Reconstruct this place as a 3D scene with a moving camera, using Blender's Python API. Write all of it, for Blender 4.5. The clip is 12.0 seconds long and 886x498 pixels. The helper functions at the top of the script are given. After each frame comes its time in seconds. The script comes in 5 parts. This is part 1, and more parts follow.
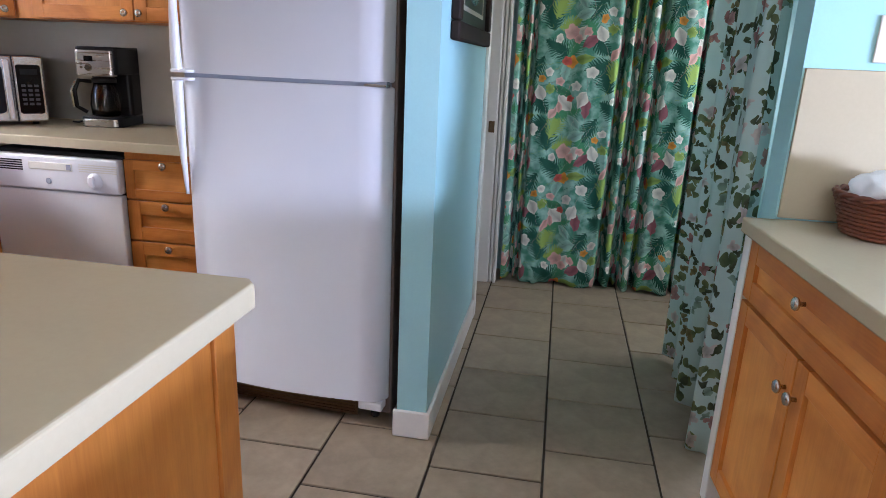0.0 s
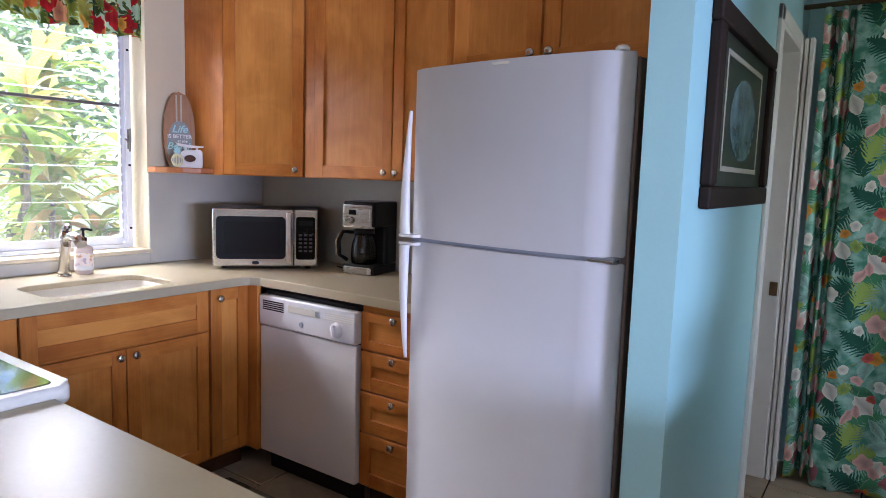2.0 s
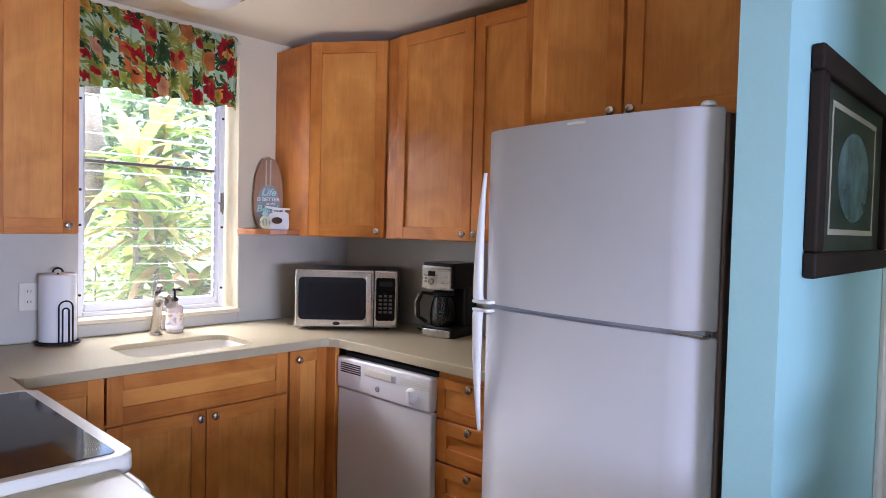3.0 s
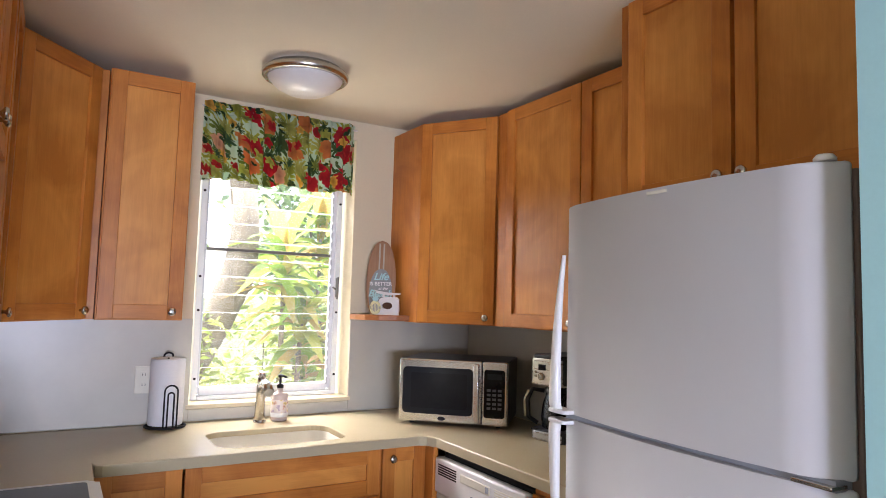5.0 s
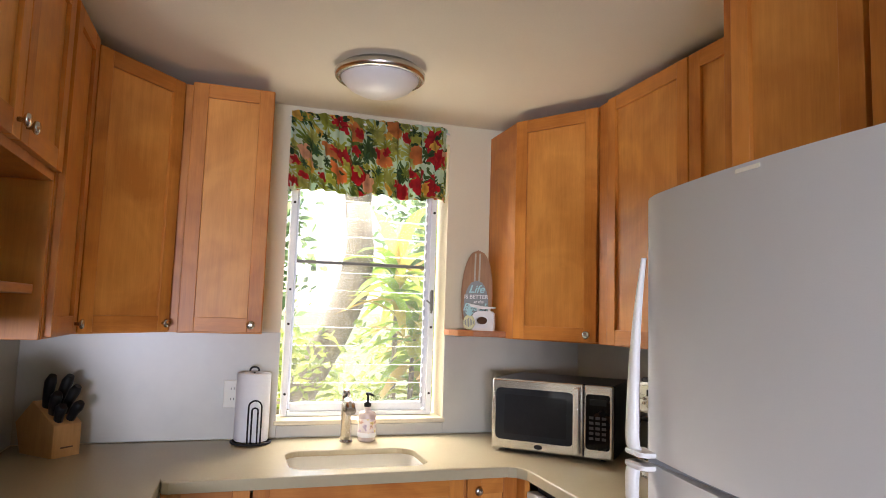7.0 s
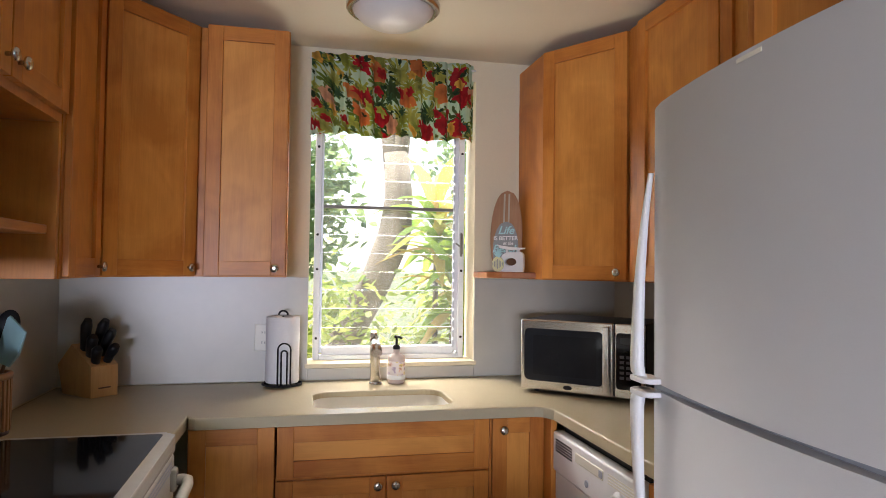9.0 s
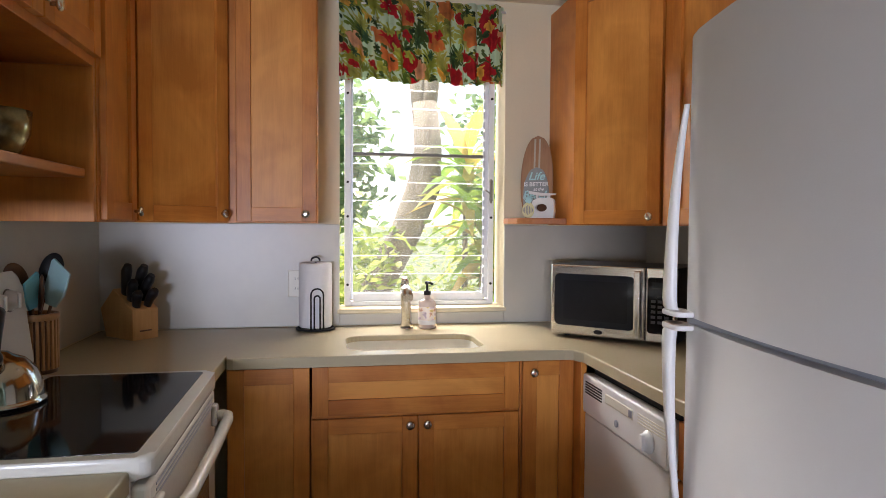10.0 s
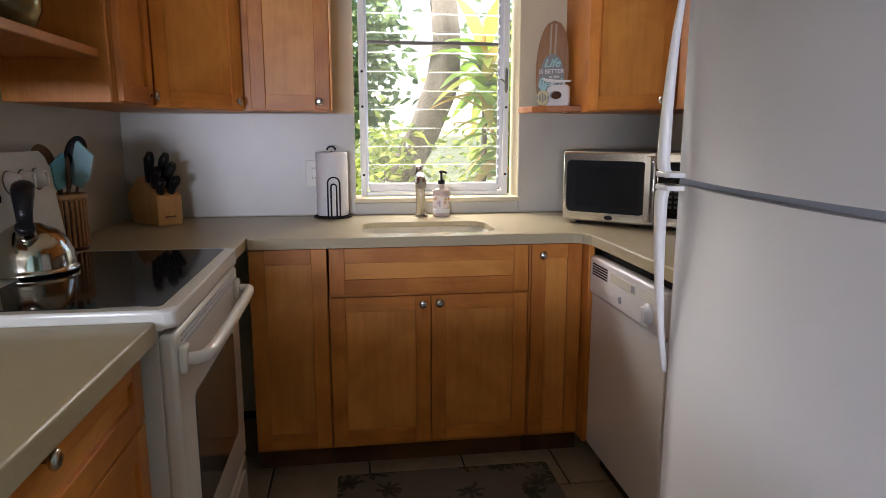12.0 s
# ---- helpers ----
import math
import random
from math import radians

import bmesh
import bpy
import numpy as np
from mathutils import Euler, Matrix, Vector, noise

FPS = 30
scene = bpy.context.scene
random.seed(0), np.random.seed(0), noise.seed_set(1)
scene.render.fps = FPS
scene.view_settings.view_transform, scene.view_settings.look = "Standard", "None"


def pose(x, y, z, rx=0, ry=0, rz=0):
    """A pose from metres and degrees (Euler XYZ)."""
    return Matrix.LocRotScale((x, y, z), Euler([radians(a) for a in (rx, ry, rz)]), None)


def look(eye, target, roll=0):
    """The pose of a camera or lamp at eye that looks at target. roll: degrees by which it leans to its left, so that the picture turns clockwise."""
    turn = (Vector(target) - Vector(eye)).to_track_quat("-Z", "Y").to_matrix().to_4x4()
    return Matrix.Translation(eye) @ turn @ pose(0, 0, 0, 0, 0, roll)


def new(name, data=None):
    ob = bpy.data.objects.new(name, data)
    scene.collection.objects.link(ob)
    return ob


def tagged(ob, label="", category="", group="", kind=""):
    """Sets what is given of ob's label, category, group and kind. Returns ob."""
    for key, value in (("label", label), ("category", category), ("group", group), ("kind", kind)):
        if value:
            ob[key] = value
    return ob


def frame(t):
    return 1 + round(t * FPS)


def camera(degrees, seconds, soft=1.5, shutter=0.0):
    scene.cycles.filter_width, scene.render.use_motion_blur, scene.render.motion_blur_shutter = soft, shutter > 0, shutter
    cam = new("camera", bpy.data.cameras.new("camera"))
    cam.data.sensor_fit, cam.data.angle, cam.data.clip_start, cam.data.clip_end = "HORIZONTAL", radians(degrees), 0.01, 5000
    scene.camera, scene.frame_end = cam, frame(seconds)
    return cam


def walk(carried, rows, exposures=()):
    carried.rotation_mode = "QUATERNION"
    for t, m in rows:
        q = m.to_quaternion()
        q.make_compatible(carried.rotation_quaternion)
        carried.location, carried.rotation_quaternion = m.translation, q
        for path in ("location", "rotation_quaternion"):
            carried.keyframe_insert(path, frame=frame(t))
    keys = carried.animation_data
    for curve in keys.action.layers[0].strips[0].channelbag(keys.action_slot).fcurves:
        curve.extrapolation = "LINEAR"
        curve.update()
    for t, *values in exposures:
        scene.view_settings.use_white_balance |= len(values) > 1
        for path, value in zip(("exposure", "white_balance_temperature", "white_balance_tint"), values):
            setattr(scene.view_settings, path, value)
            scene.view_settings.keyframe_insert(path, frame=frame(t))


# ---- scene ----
cam = camera(68.6, 12.0, soft=0.9)
PATH = [
    (0, (-0.43, 0.027, 1.298), (-0.75, 1.921, 0.74), 2.5),
    (0.5, (-0.45, 0.12, 1.331), (-0.96, 1.998, 0.871), 2.4),
    (1, (-0.432, 0.212, 1.355), (-1.162, 2.034, 0.973), 2.3),
    (1.5, (-0.398, 0.316, 1.391), (-1.347, 2.051, 1.09), 2.1),
    (2, (-0.367, 0.385, 1.43), (-1.501, 2.017, 1.205), 1.8),
    (2.5, (-0.366, 0.424, 1.45), (-1.621, 1.973, 1.293), 1.6),
    (3, (-0.372, 0.494, 1.463), (-1.74, 1.951, 1.395), 1.4),
    (5, (-0.361, 0.931, 1.506), (-2.076, 1.946, 1.666), 1.6),
    (5.5, (-0.391, 1.02, 1.502), (-2.158, 1.936, 1.696), 1.8),
    (6, (-0.43, 1.11, 1.514), (-2.244, 1.927, 1.726), 1.9),
    (6.5, (-0.454, 1.173, 1.513), (-2.308, 1.892, 1.727), 1.8),
    (7, (-0.492, 1.263, 1.506), (-2.389, 1.868, 1.701), 1.8),
    (9, (-0.522, 1.417, 1.44), (-2.473, 1.857, 1.501), 0.7),
    (9.5, (-0.533, 1.43, 1.412), (-2.49, 1.845, 1.402), 0.6),
    (10, (-0.522, 1.414, 1.398), (-2.489, 1.767, 1.322), 0.4),
    (10.5, (-0.504, 1.42, 1.372), (-2.476, 1.725, 1.237), 0.3),
    (11, (-0.487, 1.434, 1.349), (-2.458, 1.713, 1.153), 0.1),
    (11.5, (-0.466, 1.442, 1.333), (-2.43, 1.711, 1.068), 0.2),
    (12, (-0.452, 1.46, 1.309), (-2.403, 1.729, 0.958), -0.0),
]
walk(cam, [(t, look(eye, target, roll)) for t, eye, target, roll in PATH],
     exposures=[(0.0, 2.78, 5700, 23), (0.5, 2.52, 5650, 23), (1.0, 2.38, 5600, 23), (2.0, 2.38, 5700, 24), (3.0, 2.43, 5800, 24), (5.0, 2.42, 6550, 20), (7.0, 2.38, 6900, 18), (9.0, 2.06, 6750, 18), (11.0, 1.98, 6750, 18), (12.0, 1.79, 6750, 18)])

# ---- world, sun, window light and fill ----
world = bpy.data.worlds.new("sky")
world.use_nodes = True
scene.world = world
wn = world.node_tree
sky = wn.nodes.new("ShaderNodeTexSky")
sky.sky_type, sky.sun_disc = "NISHITA", False
sky.sun_elevation, sky.sun_rotation = radians(64), radians(242)
wn.links.new(sky.outputs[0], wn.nodes["Background"].inputs[0])
wn.nodes["Background"].inputs[1].default_value = 0.15

sun = new("sun", bpy.data.lights.new("sun", "SUN"))
sun.data.energy, sun.data.angle, sun.data.color = 4.2, radians(0.6), (1.0, 0.95, 0.86)
sun.matrix_world = look((-9.2, -2.2, 9.6), (-5, 0, 0))


def window_light(name, eye, target, width, height, watts, color):
    lamp = new(name, bpy.data.lights.new(name, "AREA"))
    lamp.data.shape, lamp.data.size, lamp.data.size_y = "RECTANGLE", width, height
    lamp.data.energy, lamp.data.color = watts, color
    lamp.matrix_world = look(eye, target)
    return lamp


# warm fill added behind the view
window_light("fill_south", (0.0, -3.25, 1.55), (0.0, 0.0, 1.3), 1.9, 1.0, 3.4, (1.0, 0.91, 0.80))
window_light("daylight_east", (3.15, 0.3, 1.15), (0.0, 1.4, 1.0), 1.35, 0.34, 41, (0.68, 0.775, 1.0))
window_light("daylight_west", (-5.3, 1.70, 3.1), (-3.4, 1.85, 1.4), 2.6, 1.3, 62, (1.0, 0.97, 0.90))
# lamp added below the sill, standing for bounce off the sunlit ground
window_light("ground_bounce", (-4.15, 1.85, 0.6), (-3.0, 1.85, 1.9), 1.0, 0.5, 3, (1.0, 0.96, 0.82))
window_light("daylight_alcove", (0.96, 3.35, 1.45), (0.0, 3.35, 1.0), 0.85, 1.0, 2.0, (1.0, 0.97, 0.9))


# ---- materials ----
def nodes_of(name):
    m = bpy.data.materials.new(name)
    m.use_nodes = True
    t = m.node_tree
    return m, t, t.nodes["Principled BSDF"]


def add(t, kind, **values):
    n = t.nodes.new(kind)
    for key, value in values.items():
        n.inputs[key].default_value = value
    return n


def math_node(t, op, a, b=0.0, c=None):
    n = t.nodes.new("ShaderNodeMath")
    n.operation = op
    for i, v in enumerate((a, b) if c is None else (a, b, c)):
        if isinstance(v, (int, float)):
            n.inputs[i].default_value = v
        else:
            t.links.new(v, n.inputs[i])
    return n.outputs[0]


def mixed(t, fac, a, b):
    n = t.nodes.new("ShaderNodeMix")
    n.data_type = "RGBA"
    for i, v in ((0, fac), (6, a), (7, b)):
        if isinstance(v, (int, float)):
            n.inputs[i].default_value = v
        elif isinstance(v, tuple):
            n.inputs[i].default_value = (*v, 1) if len(v) == 3 else v
        else:
            t.links.new(v, n.inputs[i])
    return n.outputs[2]


def surface(name, color, rough=0.5, metal=0.0, vary=0.12, fine=60.0, broad=2.5, bump=0.05, stretch=(1, 1, 1), rough_vary=0.1,
            per_object=0.0, dark=None, coat=0.0):
    """A plain surface with variation at two scales, and fine relief."""
    m, t, p = nodes_of(name)
    co = t.nodes.new("ShaderNodeTexCoord")
    mp = add(t, "ShaderNodeMapping", Scale=stretch)
    t.links.new(co.outputs["Object"], mp.inputs[0])
    big = add(t, "ShaderNodeTexNoise", Scale=broad, Detail=4.0)
    small = add(t, "ShaderNodeTexNoise", Scale=fine, Detail=5.0, Roughness=0.65)
    for n in (big, small):
        t.links.new(mp.outputs[0], n.inputs["Vector"])
    low = dark or tuple(c * (1 - 2.2 * vary) for c in color)
    high = tuple(min(1, c * (1 + 0.9 * vary)) for c in color)
    f = math_node(t, "ADD", math_node(t, "MULTIPLY", big.outputs[0], 0.6), math_node(t, "MULTIPLY", small.outputs[0], 0.4))
    if per_object:
        info = t.nodes.new("ShaderNodeObjectInfo")
        f = math_node(t, "ADD", f, math_node(t, "MULTIPLY", math_node(t, "SUBTRACT", info.outputs["Random"], 0.5), per_object))
    ramp = add(t, "ShaderNodeMapRange", **{"From Min": 0.25, "From Max": 0.75})
    t.links.new(f, ramp.inputs[0])
    t.links.new(mixed(t, ramp.outputs[0], low, high), p.inputs["Base Color"])
    p.inputs["Metallic"].default_value = metal
    t.links.new(math_node(t, "ADD", rough - rough_vary / 2, math_node(t, "MULTIPLY", small.outputs[0], rough_vary)), p.inputs["Roughness"])
    if bump:
        b = add(t, "ShaderNodeBump", Strength=bump, Distance=0.01)
        t.links.new(small.outputs[0], b.inputs["Height"])
        t.links.new(b.outputs[0], p.inputs["Normal"])
    p.inputs["Coat Weight"].default_value = coat
    return m


def wood(name, light, dark, axis, rough=0.32):
    """Clear-finished maple: grain along one local axis, soft figure and a slight tone of its own for each board."""
    m, t, p = nodes_of(name)
    co = t.nodes.new("ShaderNodeTexCoord")
    info = t.nodes.new("ShaderNodeObjectInfo")
    shift = t.nodes.new("ShaderNodeVectorMath")
    shift.operation = "ADD"
    t.links.new(co.outputs["Object"], shift.inputs[0])
    t.links.new(math_node(t, "MULTIPLY", info.outputs["Random"], 20.0), shift.inputs[1])
    k = [1.0, 1.0, 1.0]
    k["xyz".index(axis)] = 0.07
    mp = add(t, "ShaderNodeMapping", Scale=k)
    t.links.new(shift.outputs[0], mp.inputs[0])
    grain = add(t, "ShaderNodeTexNoise", Scale=45.0, Detail=6.0, Roughness=0.6, Distortion=0.4)
    fine = add(t, "ShaderNodeTexNoise", Scale=220.0, Detail=3.0)
    figure = add(t, "ShaderNodeTexNoise", Scale=3.5, Detail=3.0, Distortion=1.2)
    for n in (grain, fine):
        t.links.new(mp.outputs[0], n.inputs["Vector"])
    t.links.new(shift.outputs[0], figure.inputs["Vector"])
    f = math_node(t, "ADD", math_node(t, "MULTIPLY", grain.outputs[0], 0.32), math_node(t, "MULTIPLY", figure.outputs[0], 0.68))
    f = math_node(t, "ADD", f, math_node(t, "MULTIPLY", math_node(t, "SUBTRACT", info.outputs["Random"], 0.5), 0.12))
    f = math_node(t, "ADD", f, math_node(t, "MULTIPLY", math_node(t, "SUBTRACT", fine.outputs[0], 0.5), 0.15))
    r = add(t, "ShaderNodeMapRange", **{"From Min": 0.35, "From Max": 0.65})
    t.links.new(f, r.inputs[0])
    t.links.new(mixed(t, r.outputs[0], dark, light), p.inputs["Base Color"])
    p.inputs["Specular IOR Level"].default_value = 0.34
    t.links.new(math_node(t, "ADD", rough, math_node(t, "MULTIPLY", grain.outputs[0], 0.12)), p.inputs["Roughness"])
    b = add(t, "ShaderNodeBump", Strength=0.06, Distance=0.004)
    t.links.new(grain.outputs[0], b.inputs["Height"])
    t.links.new(b.outputs[0], p.inputs["Normal"])
    return m


def printed(name, ground, layers, rough=0.85, sheer=0.15, warp=0.07):
    """Printed cotton: leaves and flowers of several kinds scattered over a mottled ground, in the cloth's own plane."""
    m, t, p = nodes_of(name)
    uv = t.nodes.new("ShaderNodeUVMap")
    mottle = add(t, "ShaderNodeTexNoise", Scale=14.0, Detail=3.0)
    t.links.new(uv.outputs[0], mottle.inputs["Vector"])
    wob = add(t, "ShaderNodeTexNoise", Scale=45.0, Detail=3.0)
    t.links.new(uv.outputs[0], wob.inputs["Vector"])
    bend = add(t, "ShaderNodeTexNoise", Scale=16.0, Detail=2.0)
    t.links.new(uv.outputs[0], bend.inputs["Vector"])
    shift = t.nodes.new("ShaderNodeVectorMath")
    shift.operation = "MULTIPLY_ADD"
    t.links.new(bend.outputs["Color"], shift.inputs[0])
    shift.inputs[1].default_value = (warp, warp, 0)
    t.links.new(uv.outputs[0], shift.inputs[2])
    col = mixed(t, mottle.outputs[0], *ground)
    for n, (scale, petals, radius, cut, density, colors) in enumerate(layers):
        mp = add(t, "ShaderNodeMapping", Location=(3.1 * n, 1.7 * n, 0), Scale=(scale, scale, scale))
        t.links.new(shift.outputs[0], mp.inputs[0])
        v = t.nodes.new("ShaderNodeTexVoronoi")
        v.voronoi_dimensions = "2D"
        v.inputs["Scale"].default_value = 1.0
        v.inputs["Randomness"].default_value = 0.75
        t.links.new(mp.outputs[0], v.inputs["Vector"])
        d = t.nodes.new("ShaderNodeVectorMath")
        d.operation = "SUBTRACT"
        t.links.new(mp.outputs[0], d.inputs[0])
        t.links.new(v.outputs["Position"], d.inputs[1])
        s = t.nodes.new("ShaderNodeSeparateXYZ")
        t.links.new(d.outputs[0], s.inputs[0])
        c = t.nodes.new("ShaderNodeSeparateColor")
        t.links.new(v.outputs["Color"], c.inputs[0])
        angle = math_node(t, "ADD", math_node(t, "ARCTAN2", s.outputs[1], s.outputs[0]), math_node(t, "MULTIPLY", c.outputs[2], 6.283))
        lobes = math_node(t, "ABSOLUTE", math_node(t, "COSINE", math_node(t, "MULTIPLY", angle, petals / 2)))
        edge = math_node(t, "MULTIPLY", math_node(t, "ADD", 1 - cut, math_node(t, "MULTIPLY", lobes, cut)), radius)
        far = math_node(t, "ADD", v.outputs["Distance"], math_node(t, "MULTIPLY", math_node(t, "SUBTRACT", wob.outputs[0], 0.5), 0.25))
        inside = math_node(t, "MULTIPLY", math_node(t, "LESS_THAN", far, edge), math_node(t, "LESS_THAN", c.outputs[1], density))
        ramp = t.nodes.new("ShaderNodeValToRGB")
        ramp.color_ramp.interpolation = "CONSTANT"
        for i, one in enumerate(colors):
            e = ramp.color_ramp.elements[i] if i < 2 else ramp.color_ramp.elements.new(0.5)
            e.position, e.color = i / len(colors), (*one, 1)
        t.links.new(c.outputs[0], ramp.inputs[0])
        depth = add(t, "ShaderNodeMapRange", **{"From Min": 0.0, "From Max": radius, "To Min": 0.55, "To Max": 1.1})
        t.links.new(far, depth.inputs[0])
        tone = t.nodes.new("ShaderNodeVectorMath")
        tone.operation = "SCALE"
        t.links.new(ramp.outputs[0], tone.inputs[0])
        t.links.new(depth.outputs[0], tone.inputs["Scale"])
        col = mixed(t, inside, col, tone.outputs[0])
    t.links.new(col, p.inputs["Base Color"])
    p.inputs["Roughness"].default_value = rough
    weave = add(t, "ShaderNodeTexNoise", Scale=900.0, Detail=1.0)
    t.links.new(uv.outputs[0], weave.inputs["Vector"])
    b = add(t, "ShaderNodeBump", Strength=0.15, Distance=0.002)
    t.links.new(weave.outputs[0], b.inputs["Height"])
    t.links.new(b.outputs[0], p.inputs["Normal"])
    if sheer:
        out = t.nodes["Material Output"]
        tr = t.nodes.new("ShaderNodeBsdfTranslucent")
        t.links.new(col, tr.inputs[0])
        mx = t.nodes.new("ShaderNodeMixShader")
        mx.inputs[0].default_value = sheer
        t.links.new(p.outputs[0], mx.inputs[1])
        t.links.new(tr.outputs[0], mx.inputs[2])
        t.links.new(mx.outputs[0], out.inputs[0])
    return m


def repeat_print(name, repeat, ground, motifs, rough=0.85, sheer=0.12):
    """Printed cotton with a half-drop repeat: leaves, fronds and blossoms laid over a mottled ground, in the cloth's own plane."""
    m, t, p = nodes_of(name)
    wide, high = repeat
    uv = t.nodes.new("ShaderNodeUVMap")
    ripple = add(t, "ShaderNodeTexNoise", Scale=28.0, Detail=3.0)
    t.links.new(uv.outputs[0], ripple.inputs["Vector"])
    shift = t.nodes.new("ShaderNodeVectorMath")
    shift.operation = "MULTIPLY_ADD"
    t.links.new(ripple.outputs["Color"], shift.inputs[0])
    shift.inputs[1].default_value = (0.030, 0.030, 0)
    t.links.new(uv.outputs[0], shift.inputs[2])
    place = t.nodes.new("ShaderNodeSeparateXYZ")
    t.links.new(shift.outputs[0], place.inputs[0])
    mottle = add(t, "ShaderNodeTexNoise", Scale=17.0, Detail=4.0)
    t.links.new(uv.outputs[0], mottle.inputs["Vector"])
    edge = add(t, "ShaderNodeMapRange", **{"From Min": 0.38, "From Max": 0.62})
    t.links.new(mottle.outputs[0], edge.inputs[0])
    col = mixed(t, edge.outputs[0], *ground)
    for kind, u, v, turn, size, second, paint in motifs:
        size, second = size * (0.92 if kind == "bloom" else 1.12), second * (1.0 if kind == "bloom" else 1.12)
        du, dv = math_node(t, "SUBTRACT", place.outputs[0], u), math_node(t, "SUBTRACT", place.outputs[1], v)
        row = math_node(t, "ROUND", math_node(t, "DIVIDE", dv, high / 2))
        dv = math_node(t, "SUBTRACT", dv, math_node(t, "MULTIPLY", row, high / 2))
        du = math_node(t, "WRAP", math_node(t, "SUBTRACT", du, math_node(t, "MULTIPLY", row, wide / 2)), wide / 2, -wide / 2)
        c, s = math.cos(radians(turn)), math.sin(radians(turn))
        x = math_node(t, "ADD", math_node(t, "MULTIPLY", du, c), math_node(t, "MULTIPLY", dv, s))
        y = math_node(t, "ADD", math_node(t, "MULTIPLY", du, -s), math_node(t, "MULTIPLY", dv, c))
        if kind == "bloom":
            far = math_node(t, "SQRT", math_node(t, "ADD", math_node(t, "MULTIPLY", x, x), math_node(t, "MULTIPLY", y, y)))
            petal = math_node(t, "ABSOLUTE", math_node(t, "COSINE", math_node(t, "MULTIPLY", math_node(t, "ARCTAN2", y, x), second / 2)))
            ratio = math_node(t, "DIVIDE", far, math_node(t, "ADD", size * 0.78, math_node(t, "MULTIPLY", petal, size * 0.22)))
        else:
            along = math_node(t, "DIVIDE", x, size)
            width = math_node(t, "SUBTRACT", 1.0, math_node(t, "MULTIPLY", along, along))
            off = math_node(t, "ABSOLUTE", y)
            if kind == "frond":
                comb = math_node(t, "COSINE", math_node(t, "MULTIPLY", math_node(t, "SUBTRACT", x, math_node(t, "MULTIPLY", off, 0.6)), 420.0))
                width = math_node(t, "MULTIPLY", width, math_node(t, "ADD", 0.66, math_node(t, "MULTIPLY", comb, 0.34)))
            ratio = math_node(t, "DIVIDE", off, math_node(t, "MAXIMUM", math_node(t, "MULTIPLY", width, second), 0.0004))
        tone = add(t, "ShaderNodeMapRange", **{"From Min": 0.0, "From Max": 1.0, "To Min": 0.62 if kind != "frond" else 1.25, "To Max": 1.08})
        t.links.new(ratio, tone.inputs[0])
        shade = t.nodes.new("ShaderNodeVectorMath")
        shade.operation = "SCALE"
        shade.inputs[0].default_value = paint
        t.links.new(tone.outputs[0], shade.inputs["Scale"])
        col = mixed(t, math_node(t, "LESS_THAN", ratio, 1.0), col, shade.outputs[0])
    t.links.new(col, p.inputs["Base Color"])
    p.inputs["Roughness"].default_value = rough
    out = t.nodes["Material Output"]
    tr = t.nodes.new("ShaderNodeBsdfTranslucent")
    t.links.new(col, tr.inputs[0])
    mx = t.nodes.new("ShaderNodeMixShader")
    mx.inputs[0].default_value = sheer
    t.links.new(p.outputs[0], mx.inputs[1])
    t.links.new(tr.outputs[0], mx.inputs[2])
    t.links.new(mx.outputs[0], out.inputs[0])
    return m


def leaf_paint(name, colors, sheer=0.4):
    m, t, p = nodes_of(name)
    g = t.nodes.new("ShaderNodeNewGeometry")
    ramp = t.nodes.new("ShaderNodeValToRGB")
    for i, one in enumerate(colors):
        e = ramp.color_ramp.elements[i] if i < 2 else ramp.color_ramp.elements.new(0.5)
        e.position, e.color = i / (len(colors) - 1), (*one, 1)
    t.links.new(g.outputs["Random Per Island"], ramp.inputs[0])
    t.links.new(ramp.outputs[0], p.inputs["Base Color"])
    p.inputs["Roughness"].default_value = 0.45
    tr = t.nodes.new("ShaderNodeBsdfTranslucent")
    t.links.new(ramp.outputs[0], tr.inputs[0])
    mx = t.nodes.new("ShaderNodeMixShader")
    mx.inputs[0].default_value = sheer
    t.links.new(p.outputs[0], mx.inputs[1])
    t.links.new(tr.outputs[0], mx.inputs[2])
    t.links.new(mx.outputs[0], t.nodes["Material Output"].inputs[0])
    return m


def clear_glass(name, color=(1, 1, 1), rough=0.0):
    m, t, p = nodes_of(name)
    p.inputs["Base Color"].default_value = (*color, 1)
    p.inputs["Transmission Weight"].default_value, p.inputs["Roughness"].default_value, p.inputs["IOR"].default_value = 1.0, rough, 1.45
    return m


MAPLE_L, MAPLE_D = (0.67, 0.260, 0.050), (0.44, 0.141, 0.024)
wood_z = wood("maple_upright", MAPLE_L, MAPLE_D, "z")
wood_x = wood("maple_level", MAPLE_L, MAPLE_D, "x")
panel_z = wood("maple_panel_upright", (0.74, 0.325, 0.072), (0.52, 0.192, 0.037), "z")
panel_x = wood("maple_panel_level", (0.74, 0.325, 0.072), (0.52, 0.192, 0.037), "x")
wood_red = wood("reddish_shelf_wood", (0.50, 0.20, 0.07), (0.30, 0.10, 0.035), "x")
# maple darkened to put the toe recess shade into its colour
toe_shade_wood = wood("maple_toe_in_shade", (0.13, 0.055, 0.018), (0.07, 0.03, 0.012), "x", 0.6)
wood_pale = wood("pale_block_wood", (0.64, 0.36, 0.14), (0.46, 0.235, 0.08), "z")
wood_crock = wood("crock_wood", (0.48, 0.25, 0.11), (0.32, 0.15, 0.06), "z")
